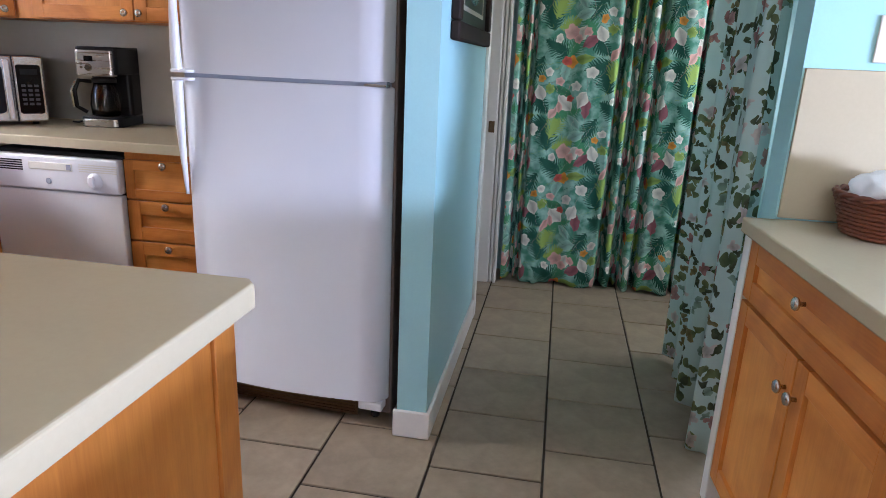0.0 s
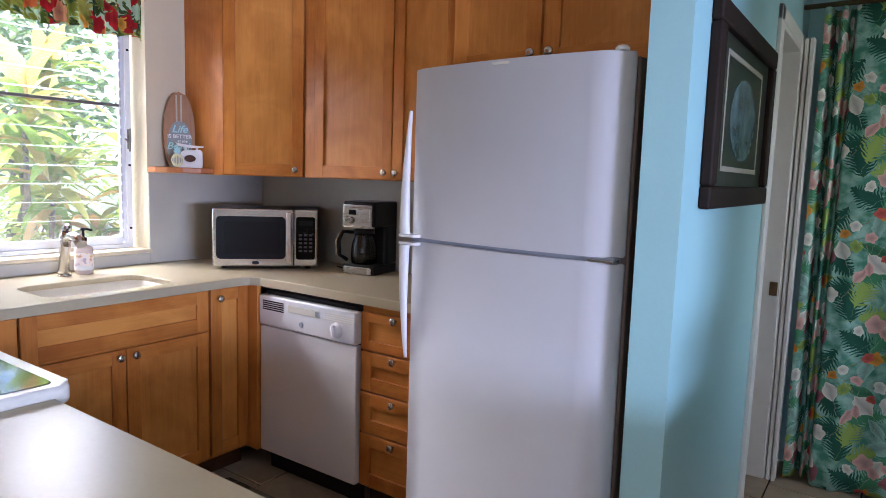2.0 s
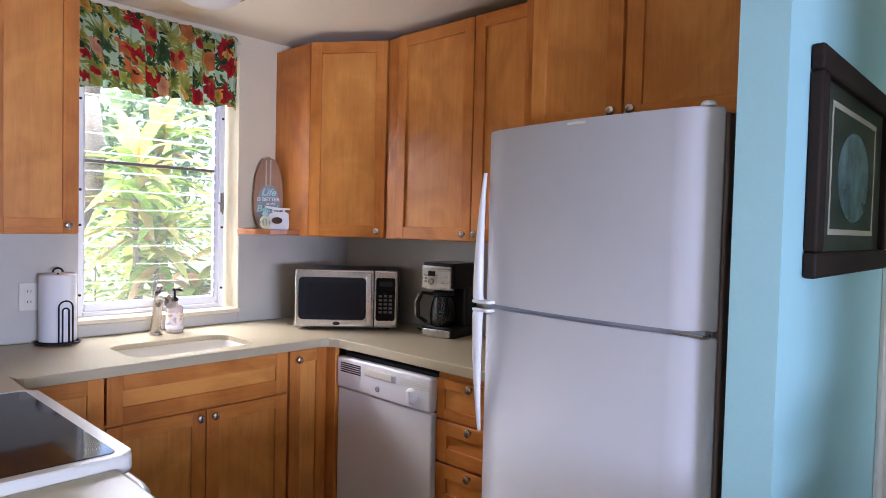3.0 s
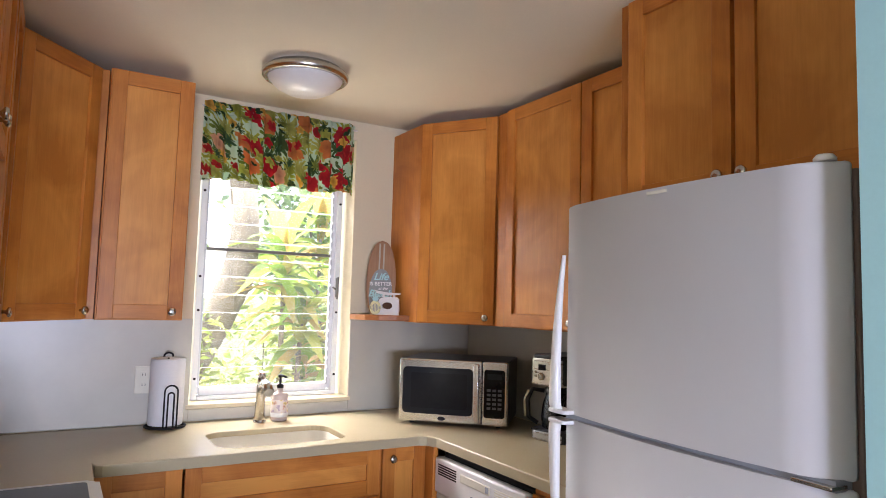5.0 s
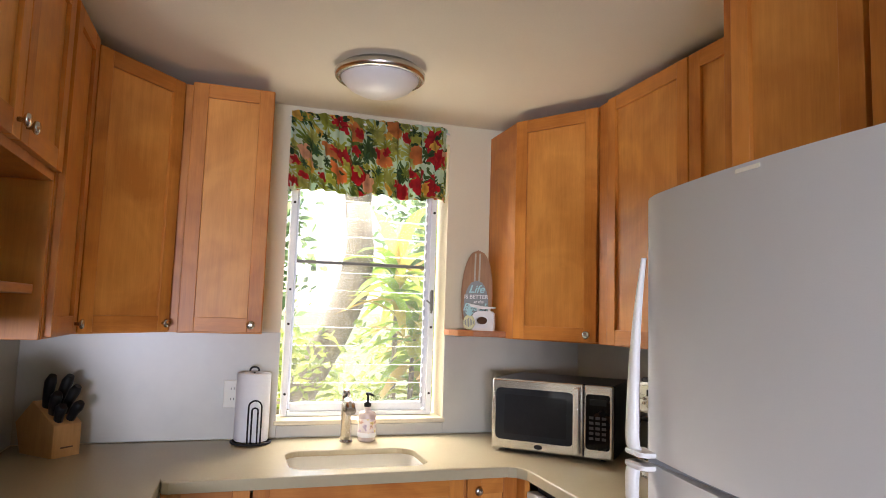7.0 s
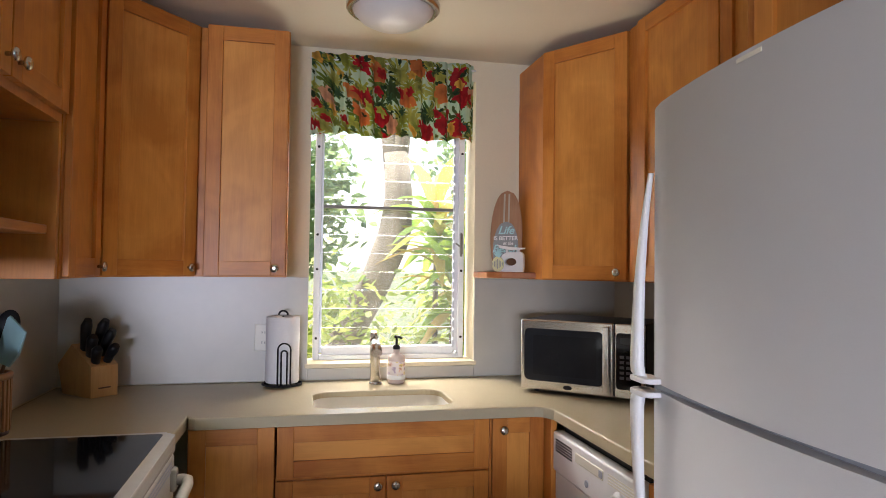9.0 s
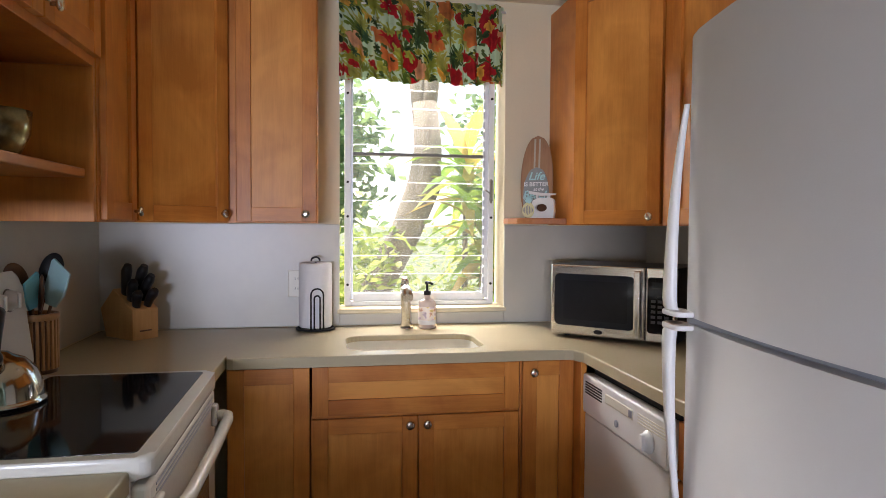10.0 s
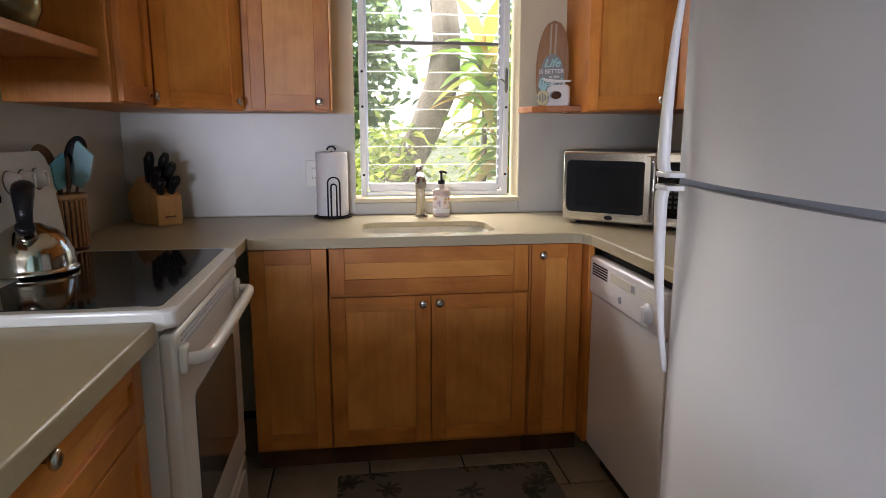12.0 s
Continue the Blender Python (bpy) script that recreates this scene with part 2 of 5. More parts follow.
wood_brown = wood("dark_spoon_wood", (0.16, 0.075, 0.035), (0.08, 0.035, 0.018), "z")
counter_mat = surface("cream_solid_surface", (0.475, 0.41, 0.272), 0.26, vary=0.035, fine=90, broad=3, bump=0.0, rough_vary=0.03)
counter_mat.node_tree.nodes["Principled BSDF"].inputs["Specular IOR Level"].default_value = 0.13
sink_mat = surface("white_sink_surface", (0.80, 0.78, 0.72), 0.18, vary=0.03, fine=120, bump=0.005)
splash_mat = surface("pale_backsplash_slab", (0.54, 0.52, 0.45), 0.33, vary=0.06, fine=9, broad=2.6, bump=0.003)
cream_wall = surface("cream_wall_paint", (0.70, 0.62, 0.44), 0.7, vary=0.04, fine=140, broad=1.8, bump=0.06)
blue_wall = surface("aqua_wall_paint", (0.37, 0.64, 0.66), 0.36, vary=0.04, fine=150, broad=1.5, bump=0.05)
# made-up tan for walls out of view, to dim and warm their bounce
unseen_wall = surface("bounce_tan_paint", (0.52, 0.45, 0.35), 0.7, vary=0.04, fine=140, broad=1.8, bump=0.06)
ceiling_mat = surface("ceiling_paint", (0.77, 0.71, 0.575), 0.85, vary=0.04, fine=180, broad=1.3, bump=0.12)
trim_mat = surface("white_trim_gloss", (0.78, 0.76, 0.70), 0.35, vary=0.04, fine=40, broad=4, bump=0.02)
tile_mat = surface("beige_floor_tile", (0.36, 0.285, 0.195), 0.36, vary=0.17, fine=28, broad=9, bump=0.08, per_object=0.18)
grout_mat = surface("brown_grout", (0.055, 0.042, 0.03), 0.9, vary=0.2, fine=200, bump=0.2)
fridge_mat = surface("white_textured_enamel", (0.62, 0.62, 0.645), 0.5, vary=0.02, fine=420, broad=2, bump=0.10, rough_vary=0.05)
fridge_mat.node_tree.nodes["Principled BSDF"].inputs["Specular IOR Level"].default_value = 0.3
white_plastic = surface("white_plastic", (0.80, 0.80, 0.79), 0.3, vary=0.02, fine=80, bump=0.01)
ivory_plastic = surface("ivory_plastic", (0.72, 0.69, 0.58), 0.35, vary=0.03, fine=80, bump=0.01)
bisque = surface("off_white_range_enamel", (0.66, 0.645, 0.585), 0.22, vary=0.03, fine=60, bump=0.01)
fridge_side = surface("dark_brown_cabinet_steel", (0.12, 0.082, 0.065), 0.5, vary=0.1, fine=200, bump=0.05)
gasket = surface("grey_gasket", (0.30, 0.32, 0.36), 0.6, vary=0.08, fine=80, bump=0.02)
black_plastic = surface("black_plastic", (0.012, 0.012, 0.013), 0.32, vary=0.15, fine=120, bump=0.02)
black_matte = surface("black_rubber", (0.016, 0.015, 0.015), 0.65, vary=0.15, fine=90, bump=0.03)
black_glass = surface("black_ceramic_glass", (0.008, 0.008, 0.009), 0.06, vary=0.1, fine=20, bump=0.0, rough_vary=0.03)
smoke_glass = surface("smoked_door_glass", (0.02, 0.022, 0.026), 0.08, vary=0.1, fine=20, bump=0.0, rough_vary=0.03)
screen_glass = surface("dark_viewing_screen", (0.016, 0.017, 0.020), 0.16, vary=0.1, fine=20, bump=0.0, rough_vary=0.03)
mw_steel = surface("dark_brushed_steel", (0.76, 0.745, 0.715), 0.22, 0.9, vary=0.05, fine=90, stretch=(0.05, 1, 1), bump=0.015)
key_grey = surface("dim_grey_keys", (0.055, 0.058, 0.068), 0.4, vary=0.08, fine=80, bump=0.0)
oven_glass = surface("grey_oven_glass", (0.075, 0.075, 0.068), 0.1, vary=0.1, fine=20, bump=0.0, rough_vary=0.03)
steel = surface("brushed_steel", (0.56, 0.54, 0.50), 0.28, 1.0, vary=0.06, fine=90, stretch=(0.05, 1, 1), bump=0.015)
polished = surface("polished_steel", (0.50, 0.47, 0.40), 0.13, 1.0, vary=0.03, fine=30, bump=0.0, rough_vary=0.05)
nickel = surface("satin_nickel", (0.62, 0.59, 0.54), 0.25, 1.0, vary=0.05, fine=60, bump=0.01)
tap_metal = surface("brushed_tap_metal", (0.55, 0.53, 0.51), 0.26, 1.0, vary=0.05, fine=60, bump=0.01)
alu = surface("window_aluminium", (0.62, 0.64, 0.67), 0.42, 0.6, vary=0.08, fine=70, bump=0.02)
alu_white = surface("white_window_enamel", (0.80, 0.82, 0.84), 0.4, vary=0.04, fine=70, bump=0.02)
alu_dark = surface("dark_window_rail", (0.20, 0.19, 0.17), 0.5, 0.4, vary=0.1, fine=70, bump=0.02)
bronze = surface("aged_brass", (0.16, 0.10, 0.05), 0.4, 0.9, vary=0.2, fine=60, bump=0.04)
paper = surface("white_paper", (0.80, 0.80, 0.80), 0.95, vary=0.03, fine=150, bump=0.12)
frosted = surface("frosted_lamp_glass", (0.74, 0.73, 0.72), 0.35, vary=0.04, fine=30, bump=0.01)
frame_wood = surface("dark_bronze_frame", (0.026, 0.016, 0.012), 0.6, 0.0, vary=0.25, fine=50, stretch=(1, 0.1, 1), bump=0.03)
for dull, level in ((frame_wood, 0.12), (black_plastic, 0.25), (black_matte, 0.25), (screen_glass, 0.35), (smoke_glass, 0.3), (black_glass, 0.28)):
    dull.node_tree.nodes["Principled BSDF"].inputs["Specular IOR Level"].default_value = level
wicker = surface("red_brown_wicker", (0.20, 0.055, 0.022), 0.45, vary=0.3, fine=60, bump=0.15)
cyan_rubber = surface("turquoise_silicone", (0.14, 0.50, 0.62), 0.45, vary=0.05, fine=60, bump=0.02)
pale_rubber = surface("pale_aqua_silicone", (0.36, 0.58, 0.60), 0.5, vary=0.05, fine=60, bump=0.02)
bowl_mat = surface("gold_leaf_glass", (0.32, 0.26, 0.12), 0.18, 0.5, vary=0.4, fine=25, broad=14, bump=0.05)
board_grey = surface("painted_grey_board", (0.30, 0.32, 0.32), 0.6, vary=0.15, fine=50, bump=0.04)
board_wood = wood("driftwood_board", (0.42, 0.235, 0.13), (0.27, 0.135, 0.07), "z", 0.5)
white_paint = surface("white_craft_paint", (0.78, 0.78, 0.76), 0.6, vary=0.05, fine=60, bump=0.03)
aqua_paint = surface("aqua_craft_paint", (0.40, 0.68, 0.70), 0.6, vary=0.05, fine=60, bump=0.03)
yellow_paint = surface("yellow_craft_paint", (0.72, 0.68, 0.38), 0.6, vary=0.05, fine=60, bump=0.03)
soap_label = printed("soap_label_print", ((0.72, 0.62, 0.56), (0.80, 0.74, 0.68)),
                     [(45, 5, 0.5, 0.5, 0.6, ((0.70, 0.42, 0.30), (0.78, 0.60, 0.25), (0.62, 0.50, 0.56)))], 0.4, 0)
mat_art = surface("dark_green_print", (0.034, 0.040, 0.028), 0.3, vary=0.6, fine=22, broad=9, bump=0.0, dark=(0.008, 0.012, 0.01))
art_blue = surface("pale_blue_print", (0.13, 0.21, 0.21), 0.25, vary=0.5, fine=18, broad=7, bump=0.0)
for print_ink in (mat_art, art_blue):
    print_ink.node_tree.nodes["Principled BSDF"].inputs["Specular IOR Level"].default_value = 0.15
art_line = surface("cream_print_line", (0.48, 0.44, 0.34), 0.3, vary=0.1, fine=30, bump=0.0)
pane_glass = clear_glass("window_glass", (0.97, 1.0, 0.98))
# a glowing translucent film puts the garden's bright haze into the panes
hazy = pane_glass.node_tree
haze_film = add(hazy, "ShaderNodeBsdfTranslucent", Color=(0.86, 0.88, 0.84, 1))
haze_mottle = add(hazy, "ShaderNodeTexNoise", Scale=9.0, Detail=5.0)
blend = hazy.nodes.new("ShaderNodeMixShader")
hazy.links.new(math_node(hazy, "MULTIPLY", haze_mottle.outputs[0], 0.036), blend.inputs[0])
hazy.links.new(hazy.nodes["Principled BSDF"].outputs[0], blend.inputs[1])
hazy.links.new(haze_film.outputs[0], blend.inputs[2])
hazy.links.new(blend.outputs[0], hazy.nodes["Material Output"].inputs[0])
pot_glass = clear_glass("carafe_glass", (0.5, 0.49, 0.47))
bark = surface("grey_brown_bark", (0.20, 0.165, 0.125), 0.9, vary=0.3, fine=24, broad=4, bump=0.5, stretch=(1, 1, 0.35))
soil = surface("garden_soil_and_grass", (0.10, 0.12, 0.045), 0.95, vary=0.4, fine=14, broad=0.6, bump=0.3)
outer_wall = surface("outer_wall_paint", (0.55, 0.52, 0.44), 0.8, vary=0.08, fine=60, bump=0.1)
ti_leaf = leaf_paint("ti_plant_leaf", ((0.12, 0.24, 0.035), (0.28, 0.42, 0.06), (0.52, 0.54, 0.09), (0.54, 0.30, 0.10)), 0.55)
bush_leaf = leaf_paint("bush_leaf", ((0.13, 0.19, 0.045), (0.26, 0.33, 0.075), (0.46, 0.48, 0.13)), 0.6)
far_leaf = leaf_paint("tree_leaf", ((0.10, 0.17, 0.07), (0.18, 0.27, 0.11), (0.28, 0.36, 0.16)), 0.5)

DEEP, LEAF, LIME, MINT = (0.010, 0.085, 0.055), (0.06, 0.25, 0.12), (0.28, 0.42, 0.09), (0.34, 0.60, 0.50)
WHITE, BLUSH, MAUVE, ORANGE, SCARLET = (0.82, 0.80, 0.70), (0.78, 0.46, 0.40), (0.36, 0.13, 0.15), (0.80, 0.34, 0.05), (0.66, 0.12, 0.09)
tropical = repeat_print("tropical_cotton", (0.65, 0.66), ((0.07, 0.27, 0.18), (0.34, 0.60, 0.50)), [
    # shape, u, v, turn, half length, half width, colour
    ("frond", -0.07, 0.07, 150, 0.085, 0.060, DEEP), ("frond", 0.02, 0.09, 60, 0.075, 0.050, LEAF), ("frond", 0.205, -0.09, 100, 0.075, 0.065, DEEP),
    ("frond", 0.150, -0.02, 200, 0.070, 0.050, DEEP), ("frond", 0.255, -0.02, 70, 0.080, 0.055, LIME), ("frond", 0.32, 0.05, 20, 0.075, 0.050, LEAF),
    ("frond", 0.09, 0.20, 120, 0.070, 0.050, LEAF), ("frond", 0.16, 0.09, 320, 0.065, 0.045, DEEP), ("frond", 0.13, 0.29, 240, 0.070, 0.050, DEEP),
    ("leaf", 0.05, 0.25, 30, 0.060, 0.026, MINT), ("leaf", 0.28, 0.17, 160, 0.055, 0.026, LEAF), ("leaf", -0.03, -0.05, 80, 0.060, 0.025, MINT),
    ("leaf", 0.07, 0.02, 10, 0.055, 0.022, LIME), ("leaf", 0.36, 0.00, 130, 0.050, 0.022, MINT), ("frond", -0.02, 0.20, 20, 0.060, 0.045, LIME),
    ("bloom", 0.215, 0.180, 0, 0.032, 7, LIME), ("leaf", 0.10, -0.245, 90, 0.055, 0.024, MAUVE), ("leaf", 0.10, 0.115, 40, 0.050, 0.024, MAUVE),
    ("bloom", 0.205, 0.272, 20, 0.028, 5, WHITE), ("leaf", 0.300, 0.105, 130, 0.052, 0.034, WHITE), ("leaf", 0.270, 0.080, 100, 0.030, 0.014, BLUSH),
    ("leaf", 0.40, 0.13, 70, 0.046, 0.030, WHITE), ("bloom", 0.120, -0.050, 10, 0.040, 5, WHITE), ("leaf", 0.045, 0.150, 60, 0.045, 0.028, WHITE),
    ("bloom", -0.01, 0.160, 30, 0.048, 5, BLUSH), ("bloom", 0.03, 0.125, 0, 0.030, 5, BLUSH), ("bloom", 0.36, 0.20, 15, 0.034, 5, WHITE), ("bloom", 0.265, 0.225, 0, 0.026, 5, BLUSH), ("leaf", 0.16, 0.155, 110, 0.044, 0.028, WHITE), ("bloom", -0.075, 0.125, 0, 0.026, 5, WHITE), ("bloom", 0.085, 0.165, 0, 0.026, 5, BLUSH), ("bloom", 0.165, 0.235, 0, 0.024, 5, ORANGE), ("leaf", 0.235, 0.045, 60, 0.036, 0.020, BLUSH), ("bloom", 0.33, 0.135, 0, 0.022, 5, SCARLET), ("bloom", 0.0, 0.0, 0, 0.040, 5, ORANGE), ("bloom", -0.026, 0.005, 40, 0.030, 5, SCARLET),
])
pale_floral = printed("pale_aqua_floral_cotton", ((0.54, 0.68, 0.62), (0.64, 0.76, 0.70)), [
    (15.0, 2, 0.50, 0.85, 0.50, ((0.12, 0.17, 0.07), (0.20, 0.24, 0.10), (0.08, 0.10, 0.05))),
    (20.0, 2, 0.46, 0.85, 0.40, ((0.10, 0.12, 0.06), (0.26, 0.22, 0.09), (0.30, 0.42, 0.32))),
    (11.0, 4, 0.30, 0.5, 0.45, ((0.50, 0.28, 0.24), (0.66, 0.58, 0.52), (0.40, 0.20, 0.17))),
], sheer=0.3)
valance_cloth = printed("red_floral_cotton", ((0.44, 0.60, 0.44), (0.62, 0.72, 0.54)), [
    (9.0, 11, 0.60, 0.6, 0.80, ((0.16, 0.24, 0.03), (0.36, 0.40, 0.05), (0.07, 0.13, 0.03), (0.46, 0.46, 0.10))),
    (15.0, 9, 0.52, 0.75, 0.40, ((0.04, 0.09, 0.02), (0.26, 0.30, 0.05), (0.06, 0.14, 0.05))),
    (8.0, 5, 0.42, 0.3, 0.62, ((0.48, 0.010, 0.016), (0.62, 0.20, 0.05), (0.44, 0.015, 0.02), (0.70, 0.38, 0.22))),
    (13.0, 5, 0.36, 0.4, 0.52, ((0.70, 0.40, 0.06), (0.48, 0.02, 0.02), (0.42, 0.44, 0.07))),
    (24.0, 2, 0.40, 0.8, 0.22, ((0.03, 0.07, 0.02), (0.24, 0.25, 0.05), (0.10, 0.16, 0.04))),
], sheer=0.4)
rug_cloth = printed("leaf_print_mat", ((0.12, 0.105, 0.085), (0.16, 0.14, 0.11)), [
    (9.0, 7, 0.55, 0.75, 0.7, ((0.055, 0.055, 0.03), (0.08, 0.07, 0.05), (0.05, 0.05, 0.035))),
], 0.95, 0)


# ---- building helpers ----
def box(bm, x0, x1, y0, y1, z0, z1, bevel=0.0, index=0, seg=2):
    m = Matrix.Translation(((x0 + x1) / 2, (y0 + y1) / 2, (z0 + z1) / 2)) @ Matrix.Diagonal((abs(x1 - x0), abs(y1 - y0), abs(z1 - z0), 1))
    made = bmesh.ops.create_cube(bm, size=1, matrix=m)
    faces = {f for v in made["verts"] for f in v.link_faces}
    for f in faces:
        f.material_index = index
    if bevel:
        edges = {e for v in made["verts"] for e in v.link_edges}
        out = bmesh.ops.bevel(bm, geom=list(edges), offset=bevel, segments=seg, profile=0.5, affect="EDGES")
        for f in out["faces"]:
            f.material_index, f.smooth = index, True
    return bm


def cyl(bm, a, b, r0, r1=None, seg=20, index=0, cap=True):
    a, b = Vector(a), Vector(b)
    turn = (b - a).to_track_quat("Z", "Y").to_matrix().to_4x4()
    m = Matrix.Translation((a + b) / 2) @ turn
    made = bmesh.ops.create_cone(bm, cap_ends=cap, segments=seg, radius1=r0, radius2=r0 if r1 is None else r1, depth=(b - a).length, matrix=m)
    for f in {f for v in made["verts"] for f in v.link_faces}:
        f.material_index, f.smooth = index, len(f.verts) == 4
    return bm


def lathe(bm, profile, seg=32, m=Matrix.Identity(4), index=0):
    """Turns (radius, height) pairs round the z axis."""
    rings = []
    for r, z in profile:
        rings.append([bm.verts.new(m @ Vector((r * math.cos(2 * math.pi * i / seg), r * math.sin(2 * math.pi * i / seg), z))) for i in range(seg)])
    for a, b in zip(rings, rings[1:]):
        for i in range(seg):
            f = bm.faces.new((a[i], a[(i + 1) % seg], b[(i + 1) % seg], b[i]))
            f.smooth, f.material_index = True, index
    for ring, flip in ((rings[0], True), (rings[-1], False)):
        f = bm.faces.new(ring[::-1] if flip else ring)
        f.material_index = index
    return bm


def tube(bm, points, r, seg=10, index=0):
    """A round bar along points; r is one radius or one for each point."""
    points = [Vector(p) for p in points]
    rs = r if isinstance(r, (list, tuple)) else [r] * len(points)
    rings, up = [], None
    for i, p in enumerate(points):
        d = (points[min(i + 1, len(points) - 1)] - points[max(i - 1, 0)]).normalized()
        side = d.cross(up) if up is not None else d.orthogonal()
        side = (d.orthogonal() if side.length < 1e-4 else side).normalized()
        up = side.cross(d).normalized()
        rings.append([bm.verts.new(p + rs[i] * (math.cos(2 * math.pi * k / seg) * side + math.sin(2 * math.pi * k / seg) * up)) for k in range(seg)])
    for a, b in zip(rings, rings[1:]):
        for k in range(seg):
            f = bm.faces.new((a[k], a[(k + 1) % seg], b[(k + 1) % seg], b[k]))
            f.smooth, f.material_index = True, index
    bm.faces.new(rings[0][::-1]).material_index = index
    bm.faces.new(rings[-1]).material_index = index
    return bm


def prism(bm, outline, z0, z1, bevel=0.0, index=0, m=Matrix.Identity(4)):
    """An outline in x and y, drawn up from z0 to z1."""
    low = [bm.verts.new(m @ Vector((x, y, z0))) for x, y in outline]
    high = [bm.verts.new(m @ Vector((x, y, z1))) for x, y in outline]
    faces = [bm.faces.new(low[::-1]), bm.faces.new(high)]
    n = len(outline)
    for i in range(n):
        faces.append(bm.faces.new((low[i], low[(i + 1) % n], high[(i + 1) % n], high[i])))
    for f in faces:
        f.material_index = index
    if bevel:
        edges = list({e for f in faces[:2] for e in f.edges})
        out = bmesh.ops.bevel(bm, geom=edges, offset=bevel, segments=2, profile=0.5, affect="EDGES")
        for f in out["faces"]:
            f.smooth = True
    return bm


def rounded(x0, x1, y0, y1, r, seg=6):
    pts = []
    for cx, cy, a0 in ((x1 - r, y1 - r, 0), (x0 + r, y1 - r, 90), (x0 + r, y0 + r, 180), (x1 - r, y0 + r, 270)):
        for i in range(seg + 1):
            a = radians(a0 + 90 * i / seg)
            pts.append((cx + r * math.cos(a), cy + r * math.sin(a)))
    return pts


STAND = pose(0, 0, 0, 90)  # lays an outline drawn in x and y upright, facing -y


def mesh_of(name, bm, *materials):
    bmesh.ops.recalc_face_normals(bm, faces=bm.faces[:])
    me = bpy.data.meshes.new(name)
    bm.to_mesh(me)
    bm.free()
    for one in materials:
        me.materials.append(one)
    return me


def part(name, bm, material, parent, label="", m=None):
    mats = material if isinstance(material, (list, tuple)) else (material,)
    ob = new(name, mesh_of(name, bm, *mats))
    ob.parent = parent
    if m is not None:
        ob.matrix_basis = m
    return tagged(ob, label)


def thing(name, label, category, m, group="", kind=""):
    ob = new(name)
    ob.empty_display_size = 0.1
    ob.matrix_basis = m
    return tagged(ob, label, category, group, kind)


def single(name, bm, material, label, category, m=Matrix.Identity(4), kind="", group=""):
    mats = material if isinstance(material, (list, tuple)) else (material,)
    ob = new(name, mesh_of(name, bm, *mats))
    ob.matrix_basis = m
    return tagged(ob, label, category, group, kind)


def fresh():
    return bmesh.new()


def slab(name, material, label, *bounds, category="wall", bevel=0.0):
    bm = fresh()
    for b in bounds:
        box(bm, *b, bevel=bevel)
    return single(name, bm, material, label, category, kind="structure")


# ---- setting ----
FLOOR_X, FLOOR_Y, PITCH = -0.383, 2.062, 0.376
WEST, NORTH, SOUTH, CEIL = -3.49, 2.97, 0.455, 2.435

ground_bm = fresh()
bmesh.ops.create_grid(ground_bm, x_segments=40, y_segments=40, size=400)
single("ground", ground_bm, soil, "garden soil and grass reaching far away", "ground", pose(0, 0, -0.45), "structure")

slab("wall_west", cream_wall, "cream painted kitchen wall with a window opening",
     (-3.66, WEST, -3.3, 1.472, -0.45, CEIL), (-3.66, WEST, 2.238, 3.09, -0.45, CEIL),
     (-3.66, WEST, 1.472, 2.238, -0.45, 1.002), (-3.66, WEST, 1.472, 2.238, 2.335, CEIL))
slab("wall_north", cream_wall, "cream painted kitchen wall behind the cabinets", (WEST, -0.912, NORTH, 3.09, 0, CEIL))
slab("wall_south_kitchen", cream_wall, "cream painted wall behind the range", (WEST, -1.72, 0.34, SOUTH, 0, CEIL))
slab("wall_partition", blue_wall, "aqua painted partition wall with a doorway",
     (-0.909, -0.803, 2.03, 3.255, 0, CEIL), (-0.909, -0.803, 3.255, 3.82, 2.06, CEIL), (-0.909, -0.803, 3.82, 4.10, 0, CEIL))
slab("wall_hall_end", blue_wall, "aqua painted wall at the end of the hall", (-2.82, 1.12, 4.10, 4.22, 0, CEIL))
slab("wall_stub", blue_wall, "aqua painted wall beside the counter", (0.18, 3.20, 1.925, 2.06, 0, CEIL))
slab("wall_alcove", unseen_wall, "unseen alcove wall in bounce-dimming tan with a small window",
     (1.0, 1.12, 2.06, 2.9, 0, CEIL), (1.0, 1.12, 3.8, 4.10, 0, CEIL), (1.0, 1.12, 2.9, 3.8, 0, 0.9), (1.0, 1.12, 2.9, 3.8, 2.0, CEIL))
slab("wall_bedroom", cream_wall, "cream painted wall beyond the doorway", (-2.82, -2.70, 3.09, 4.10, 0, CEIL))
slab("wall_east", unseen_wall, "unseen living room wall, tan to dim its bounce, with a wide window",
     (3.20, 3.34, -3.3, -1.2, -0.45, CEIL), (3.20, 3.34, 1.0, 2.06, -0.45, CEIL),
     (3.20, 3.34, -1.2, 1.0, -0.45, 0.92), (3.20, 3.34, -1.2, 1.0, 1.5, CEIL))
slab("wall_south", unseen_wall, "unseen living room wall, tan to dim its bounce, with an added window",
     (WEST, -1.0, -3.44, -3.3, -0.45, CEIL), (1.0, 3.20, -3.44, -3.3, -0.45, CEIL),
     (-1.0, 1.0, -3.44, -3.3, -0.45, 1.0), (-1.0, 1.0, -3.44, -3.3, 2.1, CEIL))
# added overhang, out of view, that stops sun at the south window
slab("eave", outer_wall, "unseen eave added to keep sun off the south window", (-3.66, 3.34, -5.2, -3.45, CEIL, CEIL + 0.1), category="eave")
# unseen overhang added to block sun from the sink window
slab("eave", outer_wall, "unseen eave added to keep sun out of the kitchen", (-4.24, -3.665, -5.2, 4.8, CEIL, CEIL + 0.1), category="eave")
